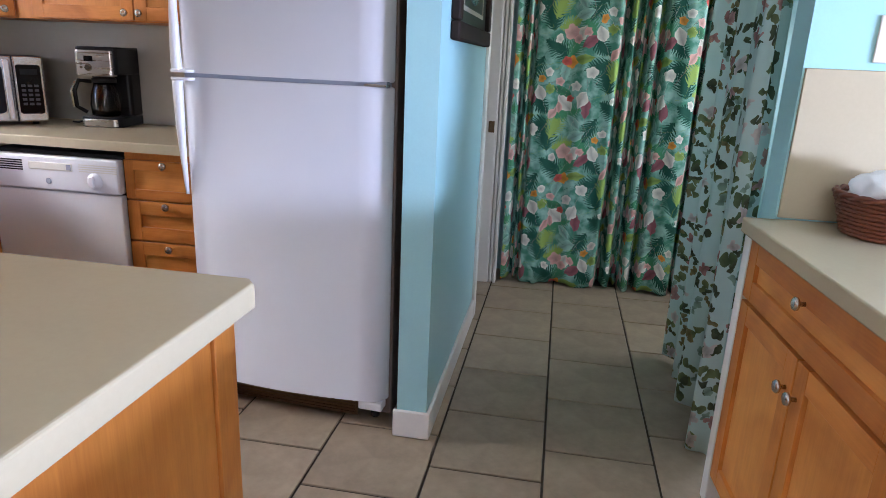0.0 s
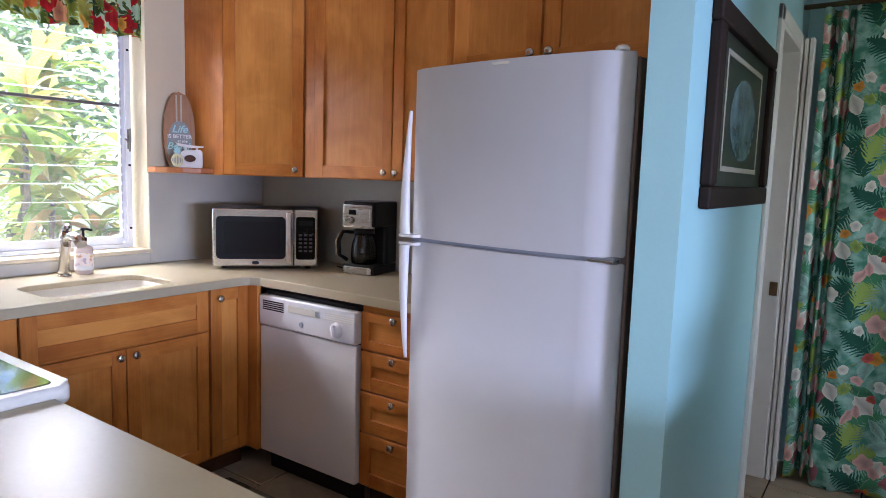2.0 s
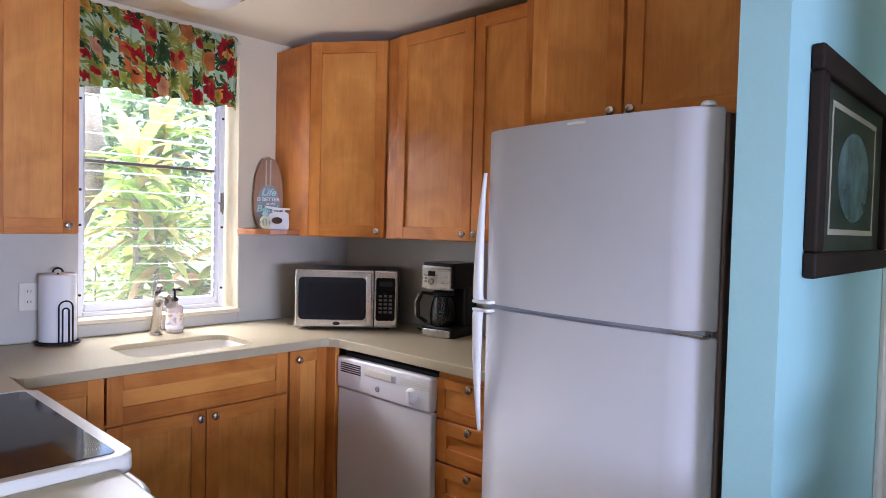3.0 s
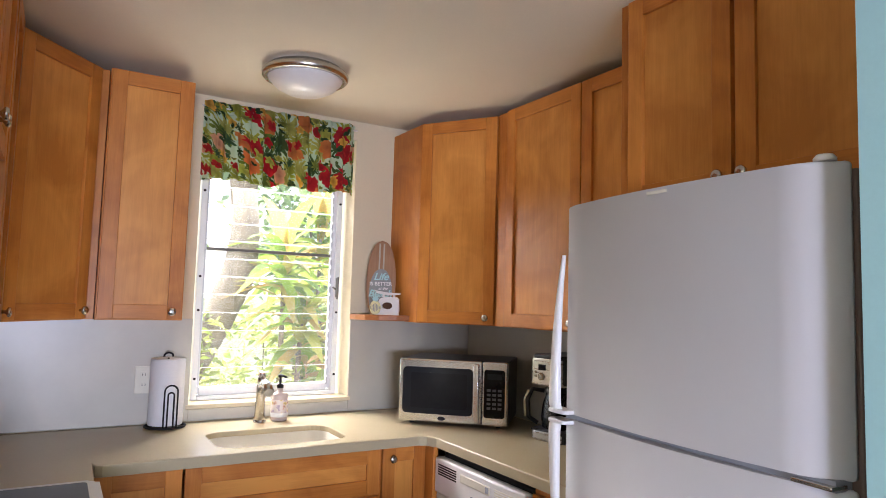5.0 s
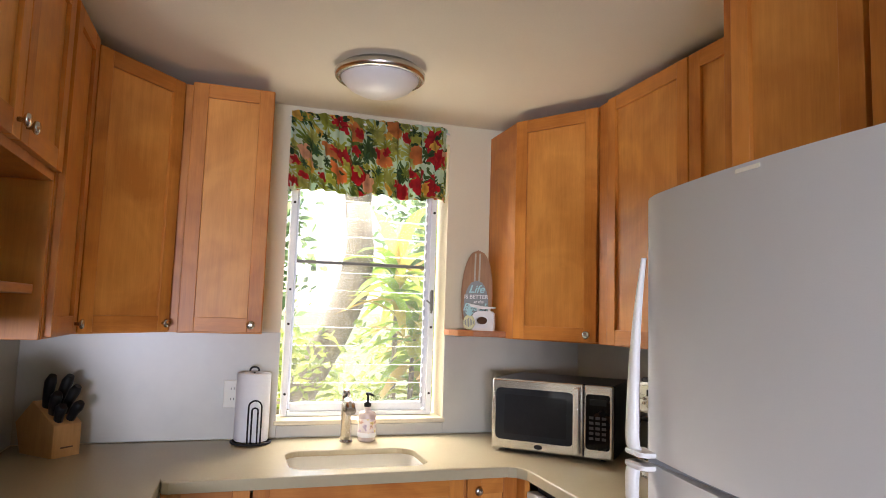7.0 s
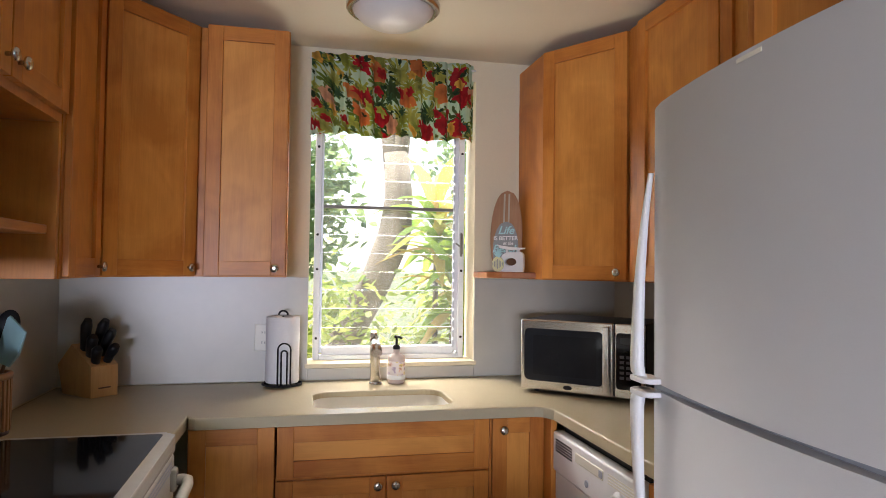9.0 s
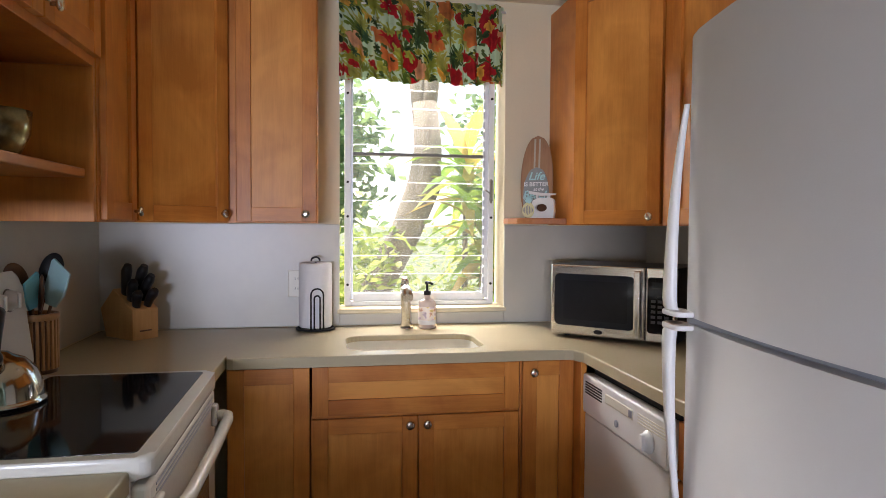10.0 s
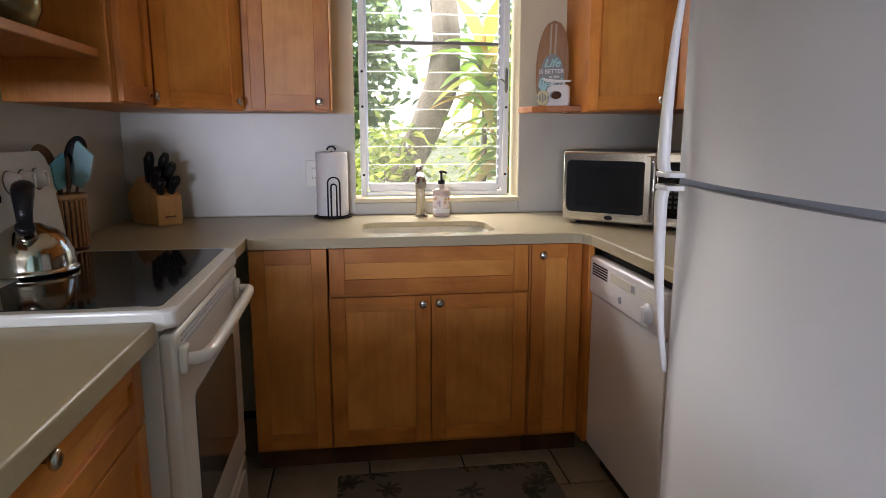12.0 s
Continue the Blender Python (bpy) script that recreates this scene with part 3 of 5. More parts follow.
slab("ceiling", ceiling_mat, "off-white painted ceiling", (-3.66, 3.34, -3.44, 4.22, CEIL, CEIL + 0.1), category="ceiling")

# backsplash slabs, thin and proud of the wall
for y0, y1, z1 in ((SOUTH + 0.012, 1.472, 1.395), (2.238, NORTH - 0.012, 1.395), (1.4725, 2.2375, 0.989)):
    slab("backsplash", splash_mat, "pale slab backsplash behind the worktop", (WEST, WEST + 0.012, y0, y1, 0.938, z1), category="backsplash", bevel=0.002)
slab("backsplash", splash_mat, "pale slab backsplash behind the coffee maker", (WEST, -0.92, NORTH - 0.012, NORTH, 0.938, 1.84), category="backsplash")
slab("backsplash", splash_mat, "pale slab backsplash behind the range", (WEST, -1.74, SOUTH, SOUTH + 0.012, 0.938, 1.84), category="backsplash")
slab("backsplash", counter_mat, "cream slab backsplash beside the basket", (0.185, 3.18, 1.913, 1.925, 0.920, 1.318), category="backsplash", bevel=0.002)
bm = fresh()
box(bm, -3.655, WEST + 0.016, 1.460, 2.250, 0.990, 1.011, 0.005)
single("window_sill", bm, cream_wall, "cream painted sill below the louvre window", "sill", kind="structure")

# baseboards
bm = fresh()
box(bm, -0.922, -0.789, 2.016, 2.030, 0.001, 0.105, 0.005)
box(bm, -0.803, -0.789, 2.0305, 3.198, 0.001, 0.105, 0.005)
single("baseboard", bm, trim_mat, "white baseboard along the aqua partition", "baseboard", kind="structure")
bm = fresh()
box(bm, 0.166, 0.18, 1.924, 2.06, 0.001, 0.105, 0.005)
single("baseboard", bm, trim_mat, "white baseboard at the wall end", "baseboard", kind="structure")

# doorway in the partition
door_frame = thing("door_1", "white painted doorway with a panelled door standing open", "door", pose(-0.803, 3.255, 0), kind="structure")
bm = fresh()
box(bm, -0.114, 0.015, 0.0, 0.02, 0, 2.06, 0.003)
box(bm, 0.0, 0.016, -0.055, 0.0, 0, 2.12, 0.004)
part("near_casing", bm, trim_mat, door_frame)
bm = fresh()
box(bm, -0.114, 0.015, 0.545, 0.565, 0, 2.06, 0.003)
box(bm, -0.10, -0.06, 0.530, 0.545, 0, 2.05, 0.003)
for k in range(3):
    box(bm, 0.004 + 0.022 * k, 0.022 + 0.022 * k, 0.553 - 0.004 * k, 0.605, 0, 2.10, 0.004)
part("far_casing", bm, trim_mat, door_frame)
bm = fresh()
box(bm, -0.114, 0.015, 0.02, 0.545, 2.04, 2.06, 0.003)
box(bm, 0.0, 0.016, -0.055, 0.605, 2.06, 2.12, 0.004)
part("head_casing", bm, trim_mat, door_frame)
bm = fresh()
box(bm, -0.03, 0.004, 0.5415, 0.5450, 0.91, 0.975, 0.001)
box(bm, -0.022, -0.006, 0.539, 0.5415, 0.93, 0.955, 0.001)
part("strike_plate", bm, bronze, door_frame, "aged brass strike plate")
bm = fresh()
box(bm, -0.90, -0.155, 0.505, 0.540, 0.01, 2.03, 0.003)
part("door_leaf", bm, trim_mat, door_frame, "white painted door leaf")

# louvre window
win = thing("window_1", "aluminium louvre window with clear glass slats over the sink", "window", pose(-3.617, 1.475, 1.012), kind="structure")
bm = fresh()
box(bm, -0.035, 0.03, 0.022, 0.050, 0.0, 1.31, 0.003)
part("window_frame", bm, alu_white, win)
bm = fresh()
box(bm, -0.035, 0.03, 0.710, 0.738, 0.0, 1.31, 0.003)
box(bm, -0.02, 0.012, 0.692, 0.712, 0.03, 1.30, 0.002)
part("window_frame", bm, alu_white, win)
bm = fresh()
box(bm, -0.02, 0.012, 0.048, 0.062, 0.03, 1.30, 0.002)
part("louvre_channel", bm, alu, win, "grey aluminium louvre channel")
bm = fresh()
for k in range(26):
    box(bm, 0.010, 0.020, 0.684, 0.694, 0.05 + 0.047 * k, 0.05 + 0.047 * k + 0.034, 0.002)
part("louvre_clips", bm, alu, win, "grey louvre clips along the channel")
bm = fresh()
box(bm, -0.035, 0.036, 0.05, 0.710, 0.0, 0.020, 0.003)
box(bm, -0.02, 0.016, 0.062, 0.692, 0.020, 0.058, 0.003)
part("bottom_rail", bm, alu_white, win)
bm = fresh()
box(bm, -0.02, 0.016, 0.062, 0.692, 0.708, 0.722, 0.002)
part("middle_rail", bm, alu_dark, win, "dark middle rail")
bm = fresh()
box(bm, -0.035, 0.03, 0.05, 0.710, 1.285, 1.313, 0.003)
part("head_rail", bm, alu_white, win)
bm = fresh()
box(bm, -0.0028, 0.0028, 0.060, 0.694, -0.046, 0.046, 0.0012, seg=1)
slat = mesh_of("louvre_pane", bm, pane_glass)
for k in range(14):
    ob = new("louvre_pane", slat)
    ob.parent = win
    ob.matrix_basis = pose(-0.002, 0, 0.104 + 0.0875 * k, 0, 12, 0)
    ob.visible_shadow = False
for z in (0.10, 0.42, 0.58, 0.99, 1.21):
    for y in (0.036, 0.724):
        bm = fresh()
        cyl(bm, (0.028, y, z), (0.037, y, z), 0.006, seg=8)
        part("screw", bm, black_matte, win)
bm = fresh()
box(bm, 0.02, 0.040, 0.716, 0.730, 0.50, 0.60, 0.003)
tube(bm, [(0.04, 0.722, 0.57), (0.062, 0.715, 0.60), (0.066, 0.712, 0.54), (0.046, 0.720, 0.49)], 0.005, 8)
tube(bm, [(0.04, 0.722, 0.53), (0.055, 0.700, 0.545), (0.06, 0.69, 0.55)], 0.004, 8)
part("crank_handle", bm, alu_dark, win, "dark window crank")

# wide living room window, never in view, through which the daylight comes
bm = fresh()
for y in (-1.2, -0.12, 0.96):
    box(bm, 3.24, 3.29, y, y + 0.04, 0.92, 1.5, 0.004)
box(bm, 3.24, 3.29, -1.2, 1.0, 0.92, 0.95, 0.004)
box(bm, 3.24, 3.29, -1.2, 1.0, 1.47, 1.5, 0.004)
single("window_2", bm, alu_white, "white framed low living room window", "window", kind="structure")
# unseen frame added for the south fill lamp
bm = fresh()
for x in (-1.0, -0.02, 0.96):
    box(bm, x, x + 0.04, -3.40, -3.35, 1.0, 2.1, 0.004)
box(bm, -1.0, 1.0, -3.40, -3.35, 1.0, 1.04, 0.004)
box(bm, -1.0, 1.0, -3.40, -3.35, 2.06, 2.1, 0.004)
single("added_window", bm, alu_white, "white framed window added round the south fill lamp", "window", kind="structure")


# ---- cabinets ----
def knob(parent, x, z, y=-0.02):
    bm = fresh()
    lathe(bm, [(0.0055, 0.0), (0.0055, 0.010), (0.009, 0.013), (0.0155, 0.017), (0.0165, 0.022), (0.013, 0.0265), (0.005, 0.028)], 18, pose(x, y, z, 90))
    return part("knob", bm, nickel, parent, "satin nickel knob")


def door(parent, name, x0, x1, z0, z1, pull=None, fw=0.056):
    """A shaker front: upright stiles, level rails and a sunk panel."""
    bm = fresh()
    box(bm, x0 + fw - 0.004, x1 - fw + 0.004, -0.0085, -0.001, z0 + fw - 0.004, z1 - fw + 0.004)
    d = part(name, bm, panel_x if x1 - x0 > 1.6 * (z1 - z0) else panel_z, parent)
    for a, b in ((x0, x0 + fw), (x1 - fw, x1)):
        bm = fresh()
        part("stile", box(bm, a, b, -0.02, 0.0, z0, z1, 0.002), wood_z, d)
    for a, b in ((z1 - fw, z1), (z0, z0 + fw)):
        bm = fresh()
        part("rail", box(bm, x0 + fw, x1 - fw, -0.0196, 0.0, a, b, 0.0015), wood_x, d)
    if pull:
        knob(d, *pull)
    return d


def cabinet(label, m, w, d, z0, z1, fronts, name="base_cabinet", kick=True):
    cab = thing(name, label, "cabinet", m)
    bm = fresh()
    if kick:
        box(bm, 0, w, 0, d, 0.10, z1, 0.0015)
        # kick board, its recess shade carried by the second material
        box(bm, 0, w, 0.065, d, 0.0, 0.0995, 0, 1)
    else:
        box(bm, 0, w, 0, d, z0, z1, 0.0015)
    part("body", bm, (wood_z, toe_shade_wood), cab)
    for kind, x0, x1, a, b, *pull in fronts:
        door(cab, kind, x0, x1, a, b, pull[0] if pull else None, 0.056 if min(x1 - x0, b - a) > 0.16 else 0.04)
    return cab


WF = -2.848  # west run's body front
cabinet("honey maple base cabinet with a single plain door in the corner", pose(WF, 1.073, 0, 0, 0, 90), 0.284, 0.625, 0, 0.896, [("door", 0.004, 0.282, 0.118, 0.891)])
cabinet("honey maple sink base cabinet with two doors under a false drawer", pose(WF, 1.360, 0, 0, 0, 90), 0.763, 0.625, 0, 0.712, [
    ("drawer_front", 0.004, 0.759, 0.716, 0.891),
    ("door", 0.004, 0.379, 0.118, 0.704, (0.350, 0.676)), ("door", 0.384, 0.759, 0.118, 0.704, (0.413, 0.676))])
narrow = cabinet("narrow honey maple base cabinet with one tall door", pose(WF, 2.127, 0, 0, 0, 90), 0.232, 0.625, 0, 0.896, [("door", 0.006, 0.206, 0.118, 0.891, (0.045, 0.850))])
bm = fresh()
part("filler", box(bm, 0.2095, 0.2315, -0.082, -0.001, 0.10, 0.895, 0.002), wood_z, narrow)
cabinet("honey maple cabinet with a stack of four drawers", pose(-2.152, 2.386, 0), 0.385, 0.57, 0, 0.896, [
    ("drawer", 0.008, 0.372, 0.703, 0.862, (0.190, 0.846)), ("drawer", 0.008, 0.372, 0.530, 0.695, (0.190, 0.680)),
    ("drawer", 0.008, 0.372, 0.350, 0.522, (0.190, 0.502)), ("drawer", 0.008, 0.372, 0.115, 0.342, (0.190, 0.322))])
pen = cabinet("honey maple peninsula cabinet with a plain end panel", pose(-0.985, 0.986, 0, 0, 0, 180), 0.855, 0.60, 0, 0.871, [
    ("drawer", 0.006, 0.850, 0.706, 0.868, (0.400, 0.848)),
    ("door", 0.006, 0.425, 0.112, 0.698, (0.395, 0.66)), ("door", 0.431, 0.850, 0.112, 0.698, (0.461, 0.66))])
bm = fresh()
box(bm, -0.018, 0.0, -0.032, 0.038, 0.0, 0.871, 0.002)
box(bm, -0.012, 0.0, 0.040, 0.60, 0.0, 0.871, 0.002)
part("end_panel", bm, wood_z, pen)

UZ0, UZ1 = 1.398, 2.386
cabinet("honey maple wall cabinet beside the window", pose(-3.185, 1.063, 0, 0, 0, 90), 0.315, 0.30, UZ0, UZ1, [("door", 0.004, 0.311, UZ0 + 0.006, UZ1 - 0.004, (0.269, UZ0 + 0.036))], "wall_cabinet", False)
cabinet("honey maple wall cabinet with one narrow door", pose(-2.533, 0.768, 0, 0, 0, 180), 0.363, 0.297, UZ0, UZ1, [("door", 0.022, 0.322, UZ0 + 0.006, UZ1 - 0.004, (0.293, UZ0 + 0.036))], "wall_cabinet", False)
cabinet("honey maple wall cabinet with two doors over the coffee maker", pose(-2.816, 2.675, 0), 1.046, 0.28, UZ0, UZ1, [
    ("door", 0.089, 0.572, UZ0 + 0.006, UZ1 - 0.004, (0.542, UZ0 + 0.036)), ("door", 0.579, 1.006, UZ0 + 0.006, UZ1 - 0.004, (0.609, UZ0 + 0.036))], "wall_cabinet", False)
cabinet("deep honey maple cabinet over the refrigerator", pose(-1.770, 2.388, 0), 0.857, 0.567, 1.79, CEIL - 0.004, [
    ("door", 0.045, 0.390, 1.80, CEIL - 0.012, (0.362, 1.842)), ("door", 0.402, 0.815, 1.80, CEIL - 0.012, (0.430, 1.842))], "wall_cabinet", False)


def corner_cabinet(label, outline, m, w, pull):
    cab = thing("corner_cabinet", label, "cabinet", m)
    back = m.inverted()
    flat = [(back @ Vector((x, y, 0))).to_2d()[:] for x, y in outline]
    bm = fresh()
    prism(bm, flat, UZ0, UZ1)
    part("body", bm, wood_z, cab)
    door(cab, "door", 0.012, w - 0.014, UZ0 + 0.006, UZ1 - 0.004, (pull, UZ0 + 0.036))
    return cab


corner_cabinet("honey maple diagonal corner wall cabinet with a small side shelf",
               [(WEST + 0.002, NORTH - 0.014), (-2.820, NORTH - 0.014), (-2.820, 2.689), (-3.175, 2.457), (WEST + 0.002, 2.457)],
               pose(-3.175, 2.457, 0, 0, 0, 33.2), 0.424, 0.376)
corner_cabinet("honey maple diagonal corner wall cabinet beside the range niche",
               [(WEST + 0.002, SOUTH + 0.014), (WEST + 0.002, 1.060), (-3.222, 1.060), (-3.222, 1.028), (-2.898, 0.760), (-2.898, SOUTH + 0.014)],
               pose(-2.898, 0.760, 0, 0, 0, 140.4), 0.420, 0.372)

hood = thing("niche_cabinet", "honey maple cabinet with an open shelf niche over the range", "cabinet", pose(-1.762, 0.768, 0, 0, 0, 180))
bm = fresh()
box(bm, 0, 0.762, 0, 0.297, 1.835, UZ1, 0.0015)
bm_side = fresh()
part("side_panel", box(bm_side, 0, 0.019, 0.0, 0.297, UZ0, 1.8345, 0.0015), wood_z, hood)
part("body", bm, wood_z, hood)
bm = fresh()
part("side_panel", box(bm, 0.744, 0.762, 0.0, 0.297, UZ0, 1.8345, 0.0015), wood_z, hood)
bm = fresh()
part("back_panel", box(bm, 0.0195, 0.7435, 0.288, 0.299, 1.49, 1.8345), wood_z, hood)
bm = fresh()
box(bm, 0.0195, 0.7435, 0.022, 0.275, 1.522, 1.548, 0.004)
part("shelf", bm, wood_x, hood)
door(hood, "door", 0.006, 0.376, 1.86, UZ1 - 0.006, (0.345, 1.90))
door(hood, "door", 0.382, 0.755, 1.86, UZ1 - 0.006, (0.413, 1.90))

# side shelf by the window, with one rounded end
bm = fresh()
prism(bm, [(-3.487, 2.456), (-3.25, 2.456), (-3.262, 2.39), (-3.30, 2.315), (-3.355, 2.262), (-3.42, 2.238), (-3.487, 2.235)], 1.401, 1.429, 0.004)
single("wall_shelf", bm, wood_red, "small reddish wooden shelf with rounded end beside the window", "shelf")


# ---- worktops and sink ----
def sheet(name, outline, holes, z0, z1, material, label, rim=0.006):
    bm = fresh()
    edges = []
    for loop in (outline, *holes):
        vs = [bm.verts.new((x, y, z0)) for x, y in loop]
        edges += [bm.edges.new((vs[i], vs[(i + 1) % len(vs)])) for i in range(len(vs))]
    filled = bmesh.ops.triangle_fill(bm, edges=edges, use_beauty=True)
    faces = [g for g in filled["geom"] if isinstance(g, bmesh.types.BMFace)]
    raised = bmesh.ops.extrude_face_region(bm, geom=faces)
    for g in raised["geom"]:
        if isinstance(g, bmesh.types.BMVert):
            g.co.z = z1
    bm.normal_update()
    sharp = [e for e in bm.edges if len(e.link_faces) == 2 and e.calc_face_angle(0) > 0.6 and all(abs(v.co.z - z1) < 1e-5 for v in e.verts)]
    bmesh.ops.bevel(bm, geom=sharp, offset=rim, segments=3, profile=0.5, affect="EDGES", clamp_overlap=True)
    return single(name, bm, material, label, "worktop")


basin = rounded(-3.21, -2.89, 1.490, 2.010, 0.075)
sheet("worktop", [(WEST + 0.013, SOUTH + 0.013), (-2.610, SOUTH + 0.013), (-2.610, 1.068), (-2.840, 1.072), (-2.816, 1.079), (-2.806, 1.100), (-2.806, 2.285),
                  (-2.79, 2.315), (-2.745, 2.337), (-1.755, 2.337), (-1.755, NORTH - 0.013), (WEST + 0.013, NORTH - 0.013)],
      [basin], 0.897, 0.936, counter_mat, "cream solid-surface worktop running round the sink corner")
sheet("worktop", [(-1.846, 0.36), (-0.940, 0.36), (-0.922, 0.38), (-0.922, 1.010), (-0.942, 1.034), (-1.846, 1.038)], [], 0.873, 0.917, counter_mat,
      "cream solid-surface peninsula worktop with a thick square edge")
bm = fresh()
rings = []
for grow, r, z in ((0.0, 0.075, 0.912), (0.006, 0.07, 0.902), (0.012, 0.065, 0.80), (0.030, 0.06, 0.745), (0.06, 0.05, 0.732), (0.11, 0.03, 0.728)):
    rings.append([bm.verts.new((x, y, z)) for x, y in rounded(-3.21 + grow, -2.89 - grow, 1.490 + grow, 2.010 - grow, r)])
for a, b in zip(rings, rings[1:]):
    for i in range(len(a)):
        bm.faces.new((a[i], a[(i + 1) % len(a)], b[(i + 1) % len(a)], b[i])).smooth = True
bm.faces.new(rings[-1])
sink = thing("kitchen_sink", "white integrated sink bowl set into the worktop", "sink", Matrix.Identity(4))
part("bowl", bm, sink_mat, sink)
bm = fresh()
lathe(bm, [(0.042, 0.0), (0.042, 0.003), (0.032, 0.004), (0.028, 0.001), (0.006, 0.001)], 24, pose(-3.07, 1.757, 0.7285))
part("drain", bm, nickel, sink, "nickel drain ring")

# east counter with its cabinet
EAST = pose(0.135, 1.905, 0, 0, 0, -86.5)
east = thing("counter_cabinet", "honey maple base cabinet with drawers and doors by the hall", "cabinet", EAST)
bm = fresh()
box(bm, 0.02, 1.9, 0, 0.58, 0.10, 0.874, 0.002)
box(bm, 0.02, 1.9, 0.065, 0.58, 0.0, 0.0995, 0, 1)
part("body", bm, (wood_z, wood_x), east)
bm = fresh()
box(bm, -0.030, 0.0195, -0.019, 0.045, 0.0, 0.874, 0.003)
part("filler", bm, trim_mat, east, "white painted filler strip")
for k in range(2):
    x = 0.03 + 0.82 * k
    door(east, "drawer", x, x + 0.80, 0.70, 0.862, (x + 0.375, 0.812))
    door(east, "door", x, x + 0.392, 0.112, 0.688, (x + 0.364, 0.603))
    door(east, "door", x + 0.398, x + 0.80, 0.112, 0.688, (x + 0.424, 0.603))
bm = fresh()
prism(bm, rounded(-0.006, 1.93, -0.045, 0.60, 0.012, 3), 0.875, 0.916, 0.005)
single("worktop", bm, counter_mat, "cream solid-surface counter with a thick edge by the hall", "worktop", EAST)


# ---- refrigerator ----
def bowed(bm, x0, x1, z0, z1, front, edge, back, r=0.03, n=22, index=0):
    """A door leaf whose face bows out a little, with rolled edges; front and back are y."""
    pts = [(x0, back), (x1, back)]
    for i in range(n + 1):
        u = 1 - i / n
        x = x0 + (x1 - x0) * u
        side = min(u, 1 - u) * (x1 - x0)
        y = front + edge * (2 * u - 1) ** 2
        if side < r:
            y += r * (1 - math.sqrt(max(0, 1 - (1 - side / r) ** 2)))
        pts.append((x, y))
    prism(bm, pts, z0, z1, 0.007, index)
    for f in bm.faces:
        f.smooth = abs(f.normal.z) < 0.5
    return bm


fridge = thing("refrigerator", "white top-freezer refrigerator with dark sides and long handles", "refrigerator", pose(-1.731, 2.090, 0, 0, 0, -4))
FW = 0.767
bm = fresh()
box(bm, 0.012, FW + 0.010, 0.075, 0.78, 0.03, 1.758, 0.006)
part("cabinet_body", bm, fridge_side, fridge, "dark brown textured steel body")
bm = fresh()
bowed(bm, 0.0, FW, 0.095, 1.2075, 0.0, 0.033, 0.074, 0.034)
part("door", bm, fridge_mat, fridge)
bm = fresh()
bowed(bm, 0.0, FW, 1.2215, 1.771, 0.0, 0.033, 0.074, 0.034)
part("freezer_door", bm, fridge_mat, fridge)
bm = fresh()
box(bm, 0.03, FW - 0.012, 0.030, 0.078, 1.205, 1.224)
part("gasket", bm, gasket, fridge, "grey gasket in the gap")


def fridge_handle(z_root, z_tip, flip):
    """A flat tapering bar that stands off the door near the gap and dies into it at the far end."""
    bm = fresh()
    n, rows = 26, []
    for i in range(n + 1):
        u = i / n
        z = z_root + (z_tip - z_root) * u
        off = 0.035 * (1 - u ** 2.2) * min(1, (0.6 + u * 9))
        half = 0.021 * (1 - 0.75 * u ** 1.5)
        thick = 0.020 * (1 - 0.5 * u)
        cx = 0.021 - 0.010 * u * u
        y = 0.030 - off
        rows.append([bm.verts.new((cx - half, y + thick * 0.4, z)), bm.verts.new((cx - half * 0.6, y - thick * 0.35, z)),
                     bm.verts.new((cx + half * 0.6, y - thick * 0.35, z)), bm.verts.new((cx + half, y + thick * 0.4, z)),
                     bm.verts.new((cx, y + thick * 0.75, z))])
    for a, b in zip(rows, rows[1:]):
        for k in range(5):
            bm.faces.new((a[k], a[(k + 1) % 5], b[(k + 1) % 5], b[k])).smooth = True
    bm.faces.new(rows[0])
    bm.faces.new(rows[-1])
    lo, hi = sorted((z_root, z_root + flip * 0.010))
    prism(bm, rounded(0.0, 0.075, -0.012, 0.030, 0.012, 5), lo, hi, 0.003)
    return part("handle", bm, white_plastic, fridge, "white plastic handle")


fridge_handle(1.2225, 1.640, 1)
fridge_handle(1.2065, 0.800, -1)
bm = fresh()
lathe(bm, [(0.019, 0.0), (0.019, 0.007), (0.014, 0.013), (0.004, 0.015)], 20, pose(FW - 0.034, 0.052, 1.7712))
part("hinge_cap", bm, white_plastic, fridge)
bm = fresh()
box(bm, 0.352, 0.412, -0.0012, 0.0030, 1.757, 1.7645, 0.001)
part("tape", bm, ivory_plastic, fridge, "small strip of old tape")
bm = fresh()
box(bm, FW - 0.085, FW - 0.01, 0.016, 0.06, 1.2085, 1.2165, 0.002)
part("middle_hinge", bm, nickel, fridge, "metal middle hinge")
bm = fresh()
box(bm, 0.02, FW - 0.11, 0.045, 0.06, 0.020, 0.088, 0.002)
for k in range(5):
    box(bm, 0.03, FW - 0.12, 0.040, 0.0455, 0.026 + 0.012 * k, 0.033 + 0.012 * k)
part("kick_grille", bm, bronze, fridge, "brown slotted kick grille")
bm = fresh()
box(bm, FW - 0.10, FW - 0.01, 0.02, 0.075, 0.062, 0.093, 0.006)
part("lower_hinge", bm, white_plastic, fridge)
for x, y, h in ((FW - 0.06, 0.10, 0.03), (0.06, 0.10, 0.03)):
    bm = fresh()
    part("foot", cyl(bm, (x, y, 0.0), (x, y, h), 0.016), black_matte, fridge)

